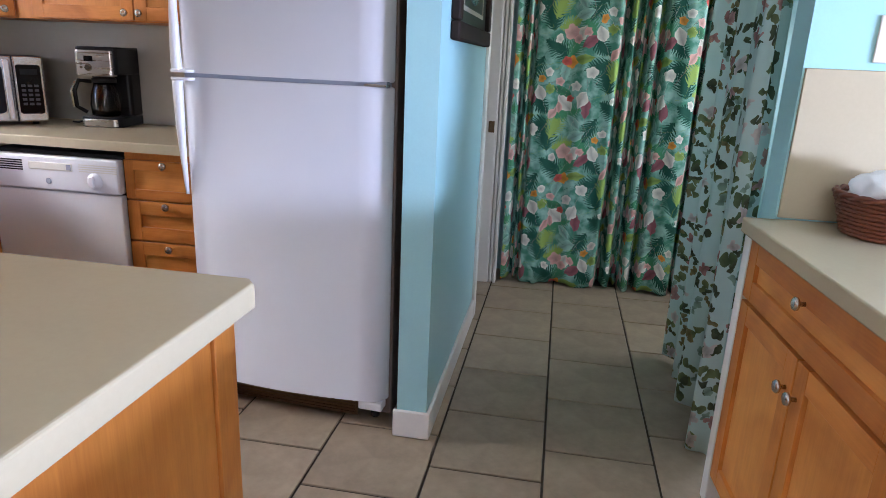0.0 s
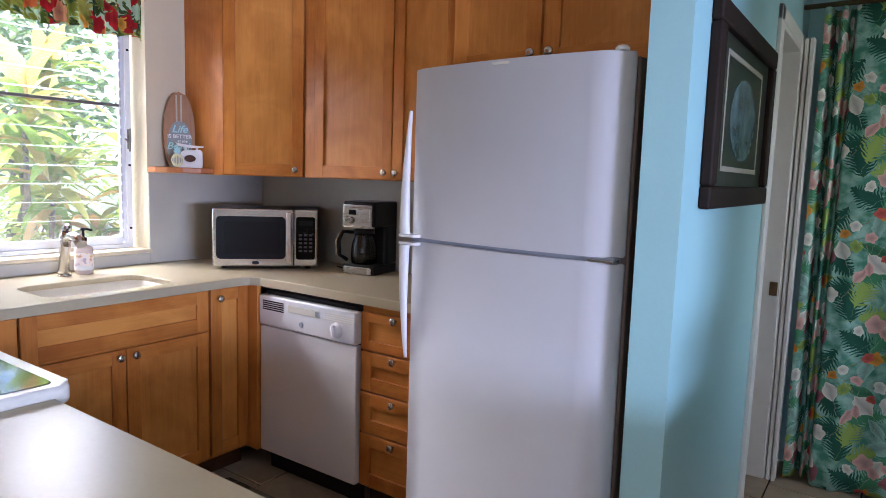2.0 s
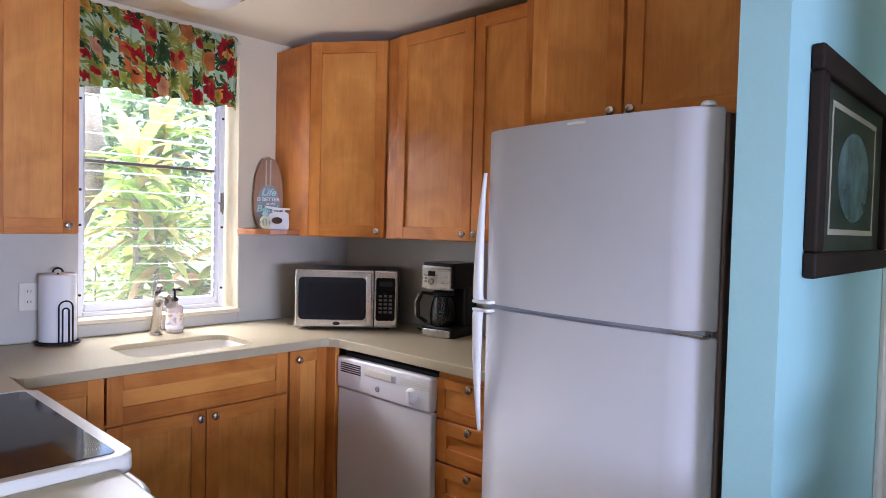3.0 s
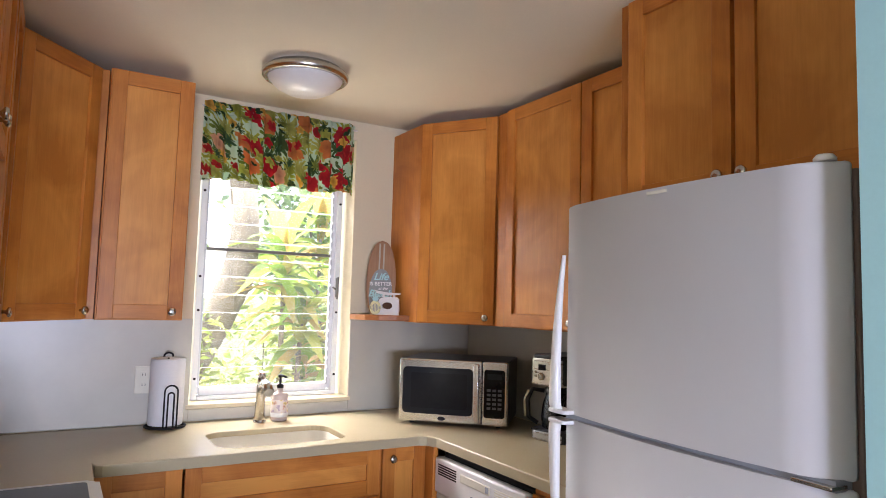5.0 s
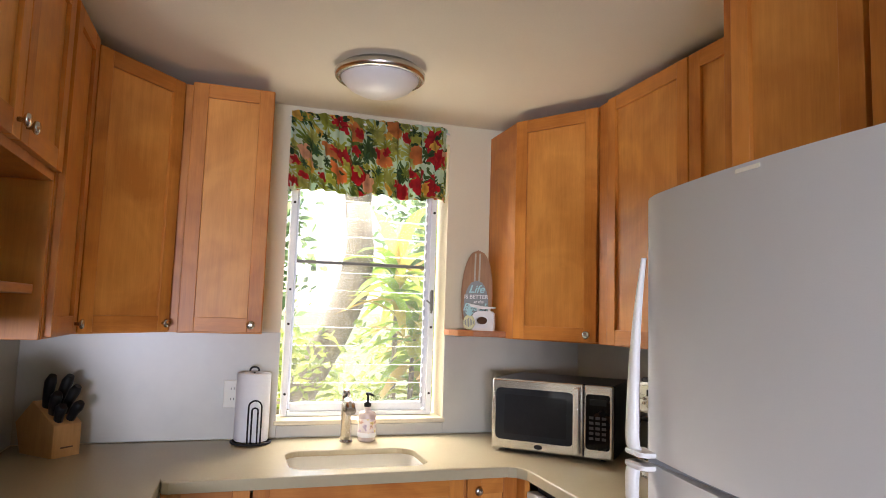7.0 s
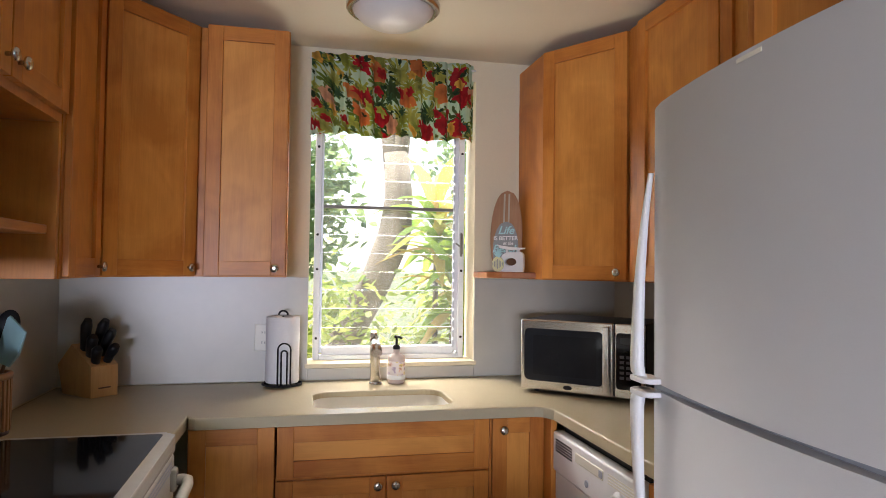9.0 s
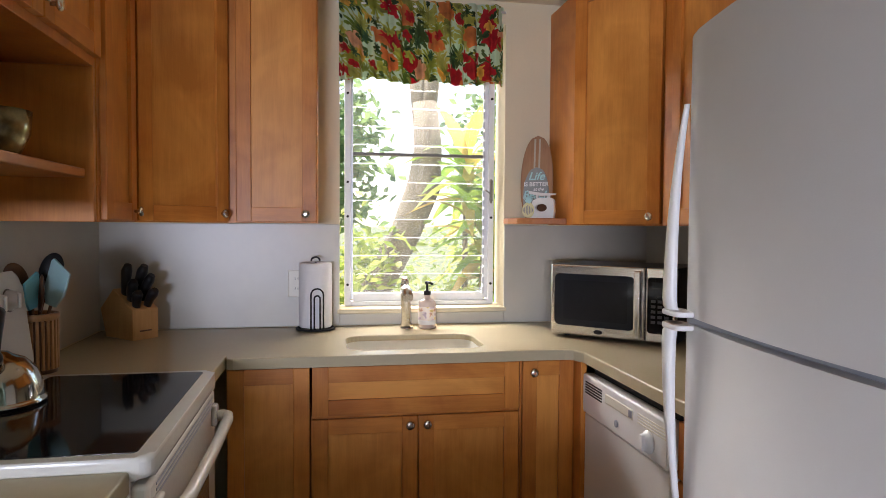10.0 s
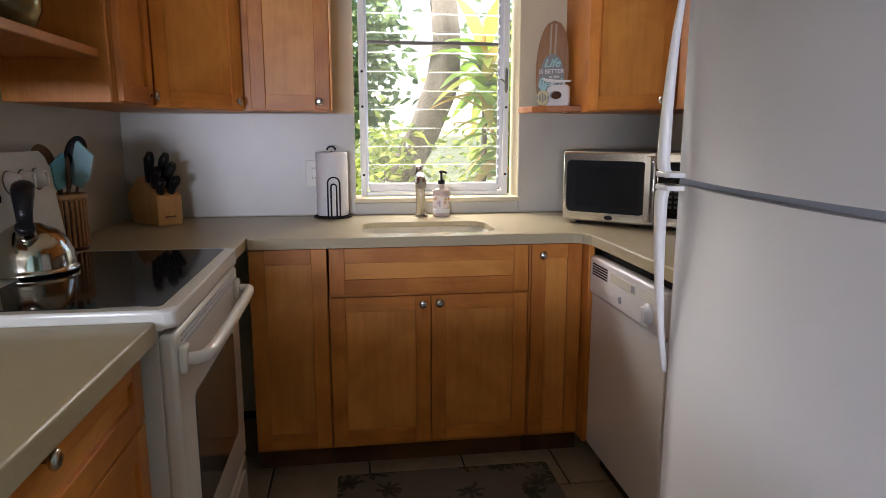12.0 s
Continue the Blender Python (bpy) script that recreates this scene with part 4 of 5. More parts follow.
# ---- dishwasher ----
dish = thing("dishwasher", "white front-loading dishwasher with a control panel and dial", "dishwasher", pose(-2.759, 2.350, 0))
DW = 0.604
bm = fresh()
box(bm, 0.004, DW - 0.004, 0.035, 0.58, 0.10, 0.872, 0.003)
part("tub", bm, black_matte, dish, "dark tub behind the door")
bm = fresh()
box(bm, 0.0, DW, 0.0, 0.034, 0.105, 0.712, 0.006)
part("door", bm, white_plastic, dish)
panel = fresh()
box(panel, 0.0, DW, -0.010, 0.034, 0.716, 0.857, 0.008)
panel = part("control_panel", panel, white_plastic, dish)
bm = fresh()
for k in range(5):
    box(bm, 0.03, 0.17, -0.0115, -0.009, 0.792 + 0.0095 * k, 0.7975 + 0.0095 * k)
part("vent", bm, black_matte, panel, "dark vent slots")
bm = fresh()
box(bm, 0.20, 0.40, -0.0125, -0.009, 0.800, 0.832, 0.003)
part("latch_recess", bm, ivory_plastic, panel)
bm = fresh()
box(bm, 0.375, 0.395, -0.0145, -0.0122, 0.805, 0.828, 0.001)
part("latch", bm, gasket, panel)
bm = fresh()
for k in range(4):
    box(bm, 0.43, 0.60, -0.0112, -0.0095, 0.802 + 0.009 * k, 0.806 + 0.009 * k)
part("grooves", bm, ivory_plastic, panel)
bm = fresh()
lathe(bm, [(0.034, 0.0), (0.034, 0.004), (0.028, 0.006), (0.026, 0.014), (0.010, 0.016)], 28, pose(0.498, -0.010, 0.766, 90))
box(bm, 0.490, 0.506, -0.036, -0.022, 0.742, 0.790, 0.003)
part("dial", bm, white_plastic, panel)
bm = fresh()
lathe(bm, [(0.012, 0), (0.012, 0.003), (0.008, 0.004)], 16, pose(0.285, -0.010, 0.755, 90))
part("badge", bm, gasket, panel, "small round badge")
bm = fresh()
box(bm, 0.005, DW - 0.005, 0.06, 0.075, 0.0, 0.10, 0.002)
part("toe_plate", bm, black_matte, dish, "black toe plate")

# ---- range ----
stove = thing("range", "off-white electric range with a black glass cooktop", "range", pose(-1.850, 1.074, 0, 0, 0, 180))
RW = 0.753
bm = fresh()
box(bm, 0.004, RW - 0.004, 0.035, 0.595, 0.02, 0.895, 0.004)
part("body", bm, bisque, stove)
bm = fresh()
prism(bm, rounded(-0.004, RW + 0.004, -0.005, 0.597, 0.03), 0.896, 0.943, 0.011)
part("cooktop_rim", bm, bisque, stove)
bm = fresh()
prism(bm, rounded(0.022, RW - 0.022, 0.028, 0.455, 0.014), 0.9385, 0.9450, 0.001)
part("cooktop_glass", bm, black_glass, stove, "black ceramic glass cooktop")
bm = fresh()
box(bm, 0.0, RW, 0.0, 0.036, 0.235, 0.885, 0.010)
oven = part("oven_door", bm, bisque, stove)
bm = fresh()
prism(bm, rounded(0.13, RW - 0.13, 0.37, 0.70, 0.02), 0.0, 0.003, 0.001, 0, pose(0, -0.0005, 0, 90))
part("oven_window", bm, oven_glass, oven, "grey oven window glass")
bm = fresh()
for k in range(3):
    box(bm, 0.05, RW - 0.05, -0.0015, 0.002, 0.842 + 0.012 * k, 0.847 + 0.012 * k)
tagged(part("vent_slot", bm, gasket, oven), kind="stuff")
bm = fresh()
tube(bm, [(0.045, 0.004, 0.815), (0.045, -0.032, 0.817), (0.058, -0.047, 0.817), (0.10, -0.053, 0.817), (RW / 2, -0.056, 0.817), (RW - 0.10, -0.053, 0.817),
          (RW - 0.058, -0.047, 0.817), (RW - 0.045, -0.032, 0.817), (RW - 0.045, 0.004, 0.815)], 0.0155, 14)
box(bm, 0.022, 0.068, -0.016, 0.004, 0.785, 0.85, 0.008)
box(bm, RW - 0.068, RW - 0.022, -0.016, 0.004, 0.785, 0.85, 0.008)
part("oven_handle", bm, bisque, oven)
bm = fresh()
box(bm, 0.0, RW, 0.0, 0.036, 0.03, 0.226, 0.010)
box(bm, 0.08, RW - 0.08, -0.012, 0.002, 0.19, 0.21, 0.005)
part("storage_drawer", bm, bisque, stove)
bm = fresh()
prism(bm, rounded(0.004, RW - 0.004, 0.0, 0.318, 0.05), 0.0, 0.05, 0.009, 0, pose(0, 0.550, 0.936, 83))
guard = part("backguard", bm, bisque, stove)
for x in (0.09, 0.17, 0.492, 0.572, 0.652):
    bm = fresh()
    lathe(bm, [(0.029, 0.0), (0.029, 0.008), (0.025, 0.012), (0.022, 0.026), (0.008, 0.028)], 20, pose(x, 0.5305, 1.178, 83))
    box(bm, x - 0.005, x + 0.005, 0.497, 0.509, 1.158, 1.198, 0.002)
    part("control_knob", bm, white_plastic, guard)
    # dark ring paints the shadow gap behind the knob
    bm = fresh()
    lathe(bm, [(0.033, 0.0), (0.033, 0.0015), (0.028, 0.002)], 20, pose(x, 0.5297, 1.178, 83))
    part("knob_shadow", bm, alu_dark, guard, "dark ring painted as the shadow round a knob")
bm = fresh()
prism(bm, rounded(0.25, 0.43, 0.19, 0.26, 0.008), 0.0501, 0.0525, 0.001, 0, pose(0, 0.550, 0.936, 83))
part("clock_panel", bm, black_glass, guard, "black clock panel")


# ---- things on the worktop ----
mw = thing("microwave_oven", "stainless countertop microwave with black door set across the corner", "microwave", pose(-3.108, 2.343, 0.936, 0, 0, 46.5))
MW, MH = 0.508, 0.300
bm = fresh()
box(bm, 0.0, MW, 0.014, 0.36, 0.014, MH, 0.006)
part("case", bm, black_plastic, mw, "dark steel case")
bm = fresh()
box(bm, 0.0, 0.388, -0.012, 0.014, 0.014, MH, 0.007)
mdoor = part("door", bm, mw_steel, mw)
bm = fresh()
prism(bm, rounded(0.018, 0.350, 0.052, MH - 0.036, 0.022), 0.012, 0.0145, 0.001, 0, STAND)
part("door_glass", bm, smoke_glass, mdoor, "black door glass")
bm = fresh()
prism(bm, rounded(0.058, 0.322, 0.078, MH - 0.062, 0.008), 0.0146, 0.0155, 0, 0, STAND)
part("viewing_screen", bm, screen_glass, mdoor, "grey perforated viewing screen")
bm = fresh()
prism(bm, [(0.205 + 0.018 * math.cos(a * math.pi / 12), 0.034 + 0.009 * math.sin(a * math.pi / 12)) for a in range(24)], 0.012, 0.0135, 0, 0, STAND)
part("badge", bm, black_plastic, mdoor, "dark oval badge")
bm = fresh()
box(bm, 0.352, 0.380, -0.040, -0.026, 0.025, MH - 0.012, 0.006)
box(bm, 0.357, 0.375, -0.028, -0.011, 0.04, 0.06, 0.003)
box(bm, 0.357, 0.375, -0.028, -0.011, MH - 0.05, MH - 0.03, 0.003)
part("handle", bm, mw_steel, mdoor, "brushed steel bar handle")
bm = fresh()
box(bm, 0.392, MW, -0.012, 0.014, 0.014, MH, 0.007)
face = part("control_face", bm, mw_steel, mw)
bm = fresh()
prism(bm, rounded(0.400, 0.495, 0.05, MH - 0.035, 0.012), 0.012, 0.0145, 0.001, 0, STAND)
keys_face = part("keypad", bm, black_glass, face, "glossy black keypad")
for r in range(5):
    bm = fresh()
    for c in range(3):
        box(bm, 0.414 + 0.025 * c, 0.431 + 0.025 * c, -0.0158, -0.0142, 0.088 + 0.02 * r, 0.099 + 0.02 * r, 0.001, seg=1)
    part("keys", bm, key_grey, keys_face, "row of small grey keys")
bm = fresh()
box(bm, 0.415, 0.482, -0.0158, -0.0142, 0.222, 0.247, 0.001)
part("display", bm, smoke_glass, keys_face)
for x in (0.05, MW - 0.05):
    for y in (0.05, 0.32):
        bm = fresh()
        part("foot", cyl(bm, (x, y, 0.0), (x, y, 0.015), 0.012, seg=12), black_matte, mw)

coffee = thing("coffee_maker", "black and steel drip coffee maker with glass carafe", "coffee maker", pose(-2.512, 2.735, 0.936, 0, 0, 8) @ Matrix.Scale(1.01, 4))
bm = fresh()
prism(bm, rounded(-0.085, 0.10, -0.01, 0.215, 0.02), 0.0, 0.045, 0.006)
prism(bm, rounded(-0.085, 0.10, 0.105, 0.215, 0.02), 0.045, 0.345, 0.006)
prism(bm, rounded(-0.085, 0.10, -0.008, 0.215, 0.02), 0.232, 0.352, 0.008)
part("body", bm, black_plastic, coffee)
bm = fresh()
prism(bm, rounded(-0.082, 0.088, -0.016, 0.030, 0.014), 0.226, 0.336, 0.004)
top = part("control_front", bm, steel, coffee, "brushed steel control front")
bm = fresh()
box(bm, -0.038, 0.002, -0.0185, -0.0155, 0.288, 0.312, 0.001)
part("clock", bm, black_glass, top)
bm = fresh()
lathe(bm, [(0.015, 0), (0.015, 0.010), (0.011, 0.013)], 20, pose(-0.018, -0.016, 0.262, 90))
for z in (0.262, 0.278):
    lathe(bm, [(0.006, 0), (0.006, 0.004)], 10, pose(-0.052, -0.016, z, 90))
part("buttons", bm, polished, top)
bm = fresh()
prism(bm, rounded(-0.084, 0.095, -0.018, 0.12, 0.03), 0.002, 0.036, 0.005)
part("base_band", bm, steel, coffee, "brushed steel base band")
bm = fresh()
lathe(bm, [(0.050, 0.0), (0.062, 0.006), (0.066, 0.05), (0.060, 0.10), (0.048, 0.135), (0.046, 0.150), (0.044, 0.150), (0.046, 0.135), (0.058, 0.10), (0.0635, 0.05), (0.058, 0.008), (0.02, 0.006)],
      32, pose(0.008, 0.050, 0.047))
pot = part("carafe", bm, pot_glass, coffee, "clear glass carafe")
bm = fresh()
lathe(bm, [(0.052, 0.0), (0.052, 0.018), (0.04, 0.026), (0.01, 0.028)], 28, pose(0.008, 0.050, 0.196))
tube(bm, [(-0.035, 0.02, 0.20), (-0.074, -0.012, 0.205), (-0.090, -0.024, 0.16), (-0.086, -0.022, 0.09), (-0.056, 0.002, 0.065)], 0.0095, 10)
part("lid_and_handle", bm, black_plastic, pot, "black plastic lid and handle")
bm = fresh()
tube(bm, [(-0.082, -0.024, 0.20), (-0.099, -0.033, 0.16), (-0.095, -0.031, 0.09)], 0.006, 8)
part("handle_trim", bm, polished, pot, "bright metal strip")
bm = fresh()
tube(bm, [(-0.085, 0.19, 0.03), (-0.14, 0.16, 0.02), (-0.16, 0.10, 0.006), (-0.20, 0.12, 0.006)], 0.004, 8)
part("cord", bm, black_matte, coffee)

tap = thing("faucet", "brushed nickel pull-out kitchen faucet beside the sink", "faucet", pose(-3.366, 1.764, 0.936))
bm = fresh()
lathe(bm, [(0.029, 0.0), (0.029, 0.004), (0.025, 0.008)], 28)
tube(bm, [(0, 0, 0.004), (0.006, -0.002, 0.03), (0.030, -0.008, 0.10), (0.055, -0.014, 0.165), (0.072, -0.018, 0.205)], [0.0255, 0.024, 0.0215, 0.021, 0.0185], 20)
part("body", bm, tap_metal, tap)
bm = fresh()
tube(bm, [(0.045, -0.012, 0.135), (0.085, -0.018, 0.178), (0.130, -0.020, 0.190), (0.175, -0.021, 0.180), (0.205, -0.021, 0.158)], [0.015, 0.0185, 0.0205, 0.0215, 0.022], 18)
part("spout", bm, tap_metal, tap)
bm = fresh()
tube(bm, [(0.072, -0.018, 0.207), (0.080, -0.020, 0.224), (0.084, -0.021, 0.234)], [0.0175, 0.015, 0.010], 16)
part("lever", bm, tap_metal, tap)

soap = thing("soap_bottle", "clear soap bottle with pastel label and black pump", "soap", pose(-3.376, 1.856, 0.936))
bm = fresh()
lathe(bm, [(0.034, 0.0), (0.0385, 0.004), (0.0385, 0.112), (0.036, 0.120), (0.024, 0.127), (0.014, 0.131), (0.013, 0.147)], 32)
part("bottle", bm, surface("pinkish_soap_plastic", (0.62, 0.50, 0.44), 0.2, vary=0.06, fine=30, bump=0.0), soap)
bm = fresh()
lathe(bm, [(0.0389, 0.018), (0.0393, 0.019), (0.0393, 0.096), (0.0389, 0.097)], 32)
uvl = bm.loops.layers.uv.new("UVMap")
for f in bm.faces:
    for lp in f.loops:
        lp[uvl].uv = (math.atan2(lp.vert.co.y, lp.vert.co.x) * 0.039, lp.vert.co.z)
part("label", bm, soap_label, soap, "pastel printed label")
bm = fresh()
lathe(bm, [(0.0395, 0.018), (0.0402, 0.019), (0.0402, 0.036), (0.0395, 0.037)], 32)
part("label_band", bm, white_paint, soap)
bm = fresh()
lathe(bm, [(0.016, 0.147), (0.016, 0.163), (0.006, 0.166), (0.005, 0.195), (0.011, 0.197), (0.011, 0.206), (0.004, 0.209)], 18)
tube(bm, [(0.0, 0.0, 0.203), (0.02, 0.008, 0.203), (0.042, 0.016, 0.199)], [0.007, 0.006, 0.0045], 8)
part("pump", bm, black_plastic, soap, "black pump")

towel = thing("paper_towel_holder", "white paper towel roll on a black wire holder", "paper towels", pose(-3.392, 1.367, 0.936))
bm = fresh()
lathe(bm, [(0.0675, 0.014), (0.070, 0.018), (0.070, 0.287), (0.0675, 0.291), (0.021, 0.291), (0.021, 0.286)], 44)
part("paper_roll", bm, paper, towel)
bm = fresh()
ring = [(0.08 * math.cos(a * math.pi / 16), 0.08 * math.sin(a * math.pi / 16), 0.007) for a in range(33)]
tube(bm, ring, 0.005, 8)
tube(bm, [(-0.08, 0, 0.007), (0.08, 0, 0.007)], 0.004, 8)
tube(bm, [(0, -0.08, 0.007), (0, 0.08, 0.007)], 0.004, 8)
part("wire_base", bm, black_matte, towel)
bm = fresh()
tube(bm, [(0, 0, 0.007), (0, 0, 0.295)], 0.004, 8)
tube(bm, [(0, 0.018 * math.cos(a), 0.302 + 0.014 * math.sin(a)) for a in [math.pi * k / 8 - 0.2 for k in range(10)]], 0.004, 8)
part("wire_post", bm, black_matte, towel)
for half, top in ((0.026, 0.185), (0.012, 0.155)):
    bm = fresh()
    tube(bm, [(0.077, 0.008 - half, 0.007)] + [(0.077, 0.008 - half * math.cos(math.pi * k / 8), top - half + half * math.sin(math.pi * k / 8)) for k in range(9)] + [(0.077, 0.008 + half, 0.007)], 0.0035, 8)
    part("wire_loop", bm, black_matte, towel)

block = thing("knife_block", "pale wooden knife block full of black-handled knives", "knife block", pose(-3.29, 0.66, 0.936, 0, 0, 138) @ Matrix.Scale(1.12, 4))
bm = fresh()
side = [(-0.06, 0.0), (0.10, 0.0), (0.135, 0.10), (0.055, 0.175), (-0.06, 0.105)]
prism(bm, side, -0.05, 0.05, 0.003, 0, pose(0, 0, 0, 90, 0, 90))
part("block", bm, wood_pale, block)
bm = fresh()
box(bm, -0.022, 0.022, -0.0615, -0.0598, 0.028, 0.033)
part("mark", bm, wood_brown, block, "small dark maker's mark")
random.seed(4)
for r in range(3):
    for c in range(2):
        x, y = -0.020 + 0.040 * c, -0.036 + 0.032 * r
        z = 0.105 + (y + 0.06) * 0.6
        bm = fresh()
        ln = 0.055 + 0.022 * r + random.uniform(-0.010, 0.010)
        lean = 0.010 * (2 * c - 1) + random.uniform(-0.005, 0.005)
        tube(bm, [(x, y, z - 0.01), (x + lean * 0.5, y - 0.014, z + ln * 0.4), (x + lean, y - 0.03, z + ln * 0.8), (x + lean * 1.2, y - 0.042, z + ln)], [0.013, 0.0165, 0.019, 0.012], 10)
        part("knife_handle", bm, black_plastic, block, "black knife handle")

crock = thing("utensil_crock", "slatted wooden crock holding kitchen utensils", "utensil holder", pose(-2.690, 0.534, 0.936) @ Matrix.Scale(0.98, 4))
bm = fresh()
lathe(bm, [(0.062, 0.0), (0.062, 0.012), (0.055, 0.012), (0.050, 0.012)], 32)
lathe(bm, [(0.060, 0.012), (0.060, 0.175), (0.052, 0.175), (0.052, 0.012)], 32, Matrix.Identity(4))
part("inner_sleeve", bm, wood_brown, crock)
for k in range(26):
    a = 2 * math.pi * k / 26
    bm = fresh()
    box(bm, -0.0045, 0.0045, -0.004, 0.004, 0.012, 0.165, 0.0015, seg=1)
    part("slat", bm, wood_crock, crock, "", pose(0.0625 * math.cos(a), 0.0625 * math.sin(a), 0, 0, 0, math.degrees(a) + 90))
bm = fresh()
lathe(bm, [(0.060, 0.165), (0.068, 0.166), (0.069, 0.182), (0.066, 0.186), (0.055, 0.186), (0.054, 0.166)], 32)
part("rim", bm, wood_crock, crock)


def utensil(label, foot, tip, material, head, name):
    u = thing(name, label, "utensil", pose(-2.690, 0.534, 0.936))
    bm = fresh()
    a, b = Vector(foot), Vector(tip)
    tube(bm, [a, a.lerp(b, 0.5), b], [0.006, 0.0055, 0.005], 8)
    part("handle", bm, wood_brown if material is not polished else black_plastic, u)
    turn = Matrix.Translation(b) @ (b - a).to_track_quat("Z", "Y").to_matrix().to_4x4()
    bm = fresh()
    head(bm, turn)
    part("head", bm, material, u)


def spatula_head(w, h, spin=0):
    return lambda bm, turn: prism(bm, [(-w * 0.25, 0), (w * 0.25, 0), (w * 0.5, h * 0.3), (w * 0.5, h * 0.93), (w * 0.42, h), (-w * 0.5, h * 0.8), (-w * 0.5, h * 0.3)], -0.004, 0.004, 0.0015, 0, turn @ pose(0, 0, 0, 0, 0, spin) @ STAND)


def spoon_head(bm, turn, spin=70):
    made = bmesh.ops.create_uvsphere(bm, u_segments=18, v_segments=12, radius=1, matrix=turn @ pose(0, 0, 0, 0, 0, spin) @ Matrix.Translation((0, 0, 0.045)) @ Matrix.Diagonal((0.034, 0.009, 0.058, 1)))
    for v in made["verts"]:
        for f in v.link_faces:
            f.smooth = True


utensil("turquoise silicone spatula standing in the crock", (0.0, 0.0, 0.03), (0.042, 0.012, 0.200), cyan_rubber, spatula_head(0.062, 0.11, 60), "spatula")
utensil("pale aqua silicone turner standing in the crock", (0.0, 0.0, 0.03), (0.005, 0.048, 0.205), pale_rubber, spatula_head(0.085, 0.14, 65), "spatula")
utensil("large black serving spoon standing in the crock", (0.01, -0.02, 0.03), (-0.02, 0.030, 0.265), black_plastic, spoon_head, "serving_spoon")
utensil("dark wooden spoon standing in the crock", (0.0, 0.01, 0.03), (0.045, -0.02, 0.24), wood_brown, spoon_head, "wooden_spoon")
utensil("dark wooden stirrer standing in the crock", (0.01, 0.0, 0.03), (0.03, 0.0, 0.21), wood_brown, spatula_head(0.03, 0.08), "stirrer")
utensil("brown spoon standing in the crock", (-0.01, 0.0, 0.03), (0.01, 0.02, 0.20), wood_brown, spoon_head, "wooden_spoon")

kettle = thing("kettle", "polished steel stovetop kettle with black handle", "kettle", pose(-2.285, 0.605, 0.945, 0, 0, 22) @ Matrix.Diagonal((1.04, 1.04, 0.92, 1)))
bm = fresh()
lathe(bm, [(0.098, 0.0), (0.108, 0.003), (0.1095, 0.012), (0.104, 0.016), (0.103, 0.022), (0.100, 0.055), (0.088, 0.092), (0.064, 0.120), (0.040, 0.132), (0.036, 0.135), (0.030, 0.140), (0.012, 0.146), (0.004, 0.147)], 48)
part("body", bm, polished, kettle)
bm = fresh()
tube(bm, [(0.060, 0, 0.105), (0.085, 0, 0.128), (0.100, 0, 0.142)], [0.026, 0.022, 0.019], 20)
part("spout", bm, polished, kettle)
bm = fresh()
tube(bm, [(0.094, 0, 0.137), (0.104, 0, 0.147), (0.110, 0, 0.152)], [0.0225, 0.0225, 0.016], 16)
part("whistle_cap", bm, black_plastic, kettle, "black whistle cap")
bm = fresh()
tube(bm, [(0.092, 0, 0.150), (0.086, 0, 0.185), (0.068, 0, 0.222), (0.038, 0, 0.243), (0.0, 0, 0.247), (-0.030, 0, 0.236), (-0.044, 0, 0.212), (-0.042, 0, 0.190)],
     [0.012, 0.014, 0.017, 0.0185, 0.0185, 0.017, 0.015, 0.011], 14)
for v in bm.verts:
    v.co.y *= 1.4
part("handle", bm, black_plastic, kettle)
bm = fresh()
tube(bm, [(-0.042, 0, 0.195), (-0.040, 0, 0.150), (-0.040, 0, 0.125)], 0.009, 10)
lathe(bm, [(0.010, 0.144), (0.014, 0.152), (0.012, 0.162), (0.004, 0.165)], 16)
part("handle_bracket", bm, polished, kettle)

bowl = fresh()
lathe(bowl, [(0.040, 0.0), (0.055, 0.004), (0.080, 0.06), (0.084, 0.115), (0.080, 0.115), (0.074, 0.06), (0.045, 0.012), (0.01, 0.010)], 36)
single("bowl", bowl, bowl_mat, "gold-flecked glass bowl on the open shelf", "bowl", pose(-2.24, 0.63, 1.548))

# outlet on the backsplash
outlet = thing("wall_outlet", "white duplex outlet on the backsplash", "outlet", pose(WEST + 0.0125, 1.283, 1.13, 0, 0, 90))
bm = fresh()
box(bm, -0.037, 0.037, -0.006, 0.0, -0.059, 0.059, 0.003)
part("plate", bm, ivory_plastic, outlet)
for z in (-0.022, 0.022):
    bm = fresh()
    prism(bm, rounded(-0.016, 0.016, z - 0.014, z + 0.014, 0.008), 0.006, 0.008, 0.0005, 0, STAND)
    socket = part("socket", bm, ivory_plastic, outlet)
    for x in (-0.006, 0.006):
        bm = fresh()
        box(bm, x - 0.0012, x + 0.0012, -0.0085, -0.0078, z - 0.004, z + 0.005)
        part("slot", bm, black_matte, socket)

# ceiling lamp, switched off
lamp = thing("ceiling_lamp", "flush ceiling lamp with frosted bowl and nickel ring, switched off", "lamp", pose(-2.885, 1.75, CEIL) @ Matrix.Diagonal((1, 1, 1.28, 1)))
bm = fresh()
lathe(bm, [(0.148, 0.0), (0.150, -0.010), (0.170, -0.013), (0.174, -0.019), (0.173, -0.030), (0.166, -0.035), (0.150, -0.036), (0.146, -0.030)], 56)
part("ring", bm, nickel, lamp)
bm = fresh()
lathe(bm, [(0.150, -0.028), (0.146, -0.040), (0.120, -0.062), (0.080, -0.078), (0.040, -0.085), (0.004, -0.087)], 48)
part("shade", bm, frosted, lamp, "frosted glass bowl")


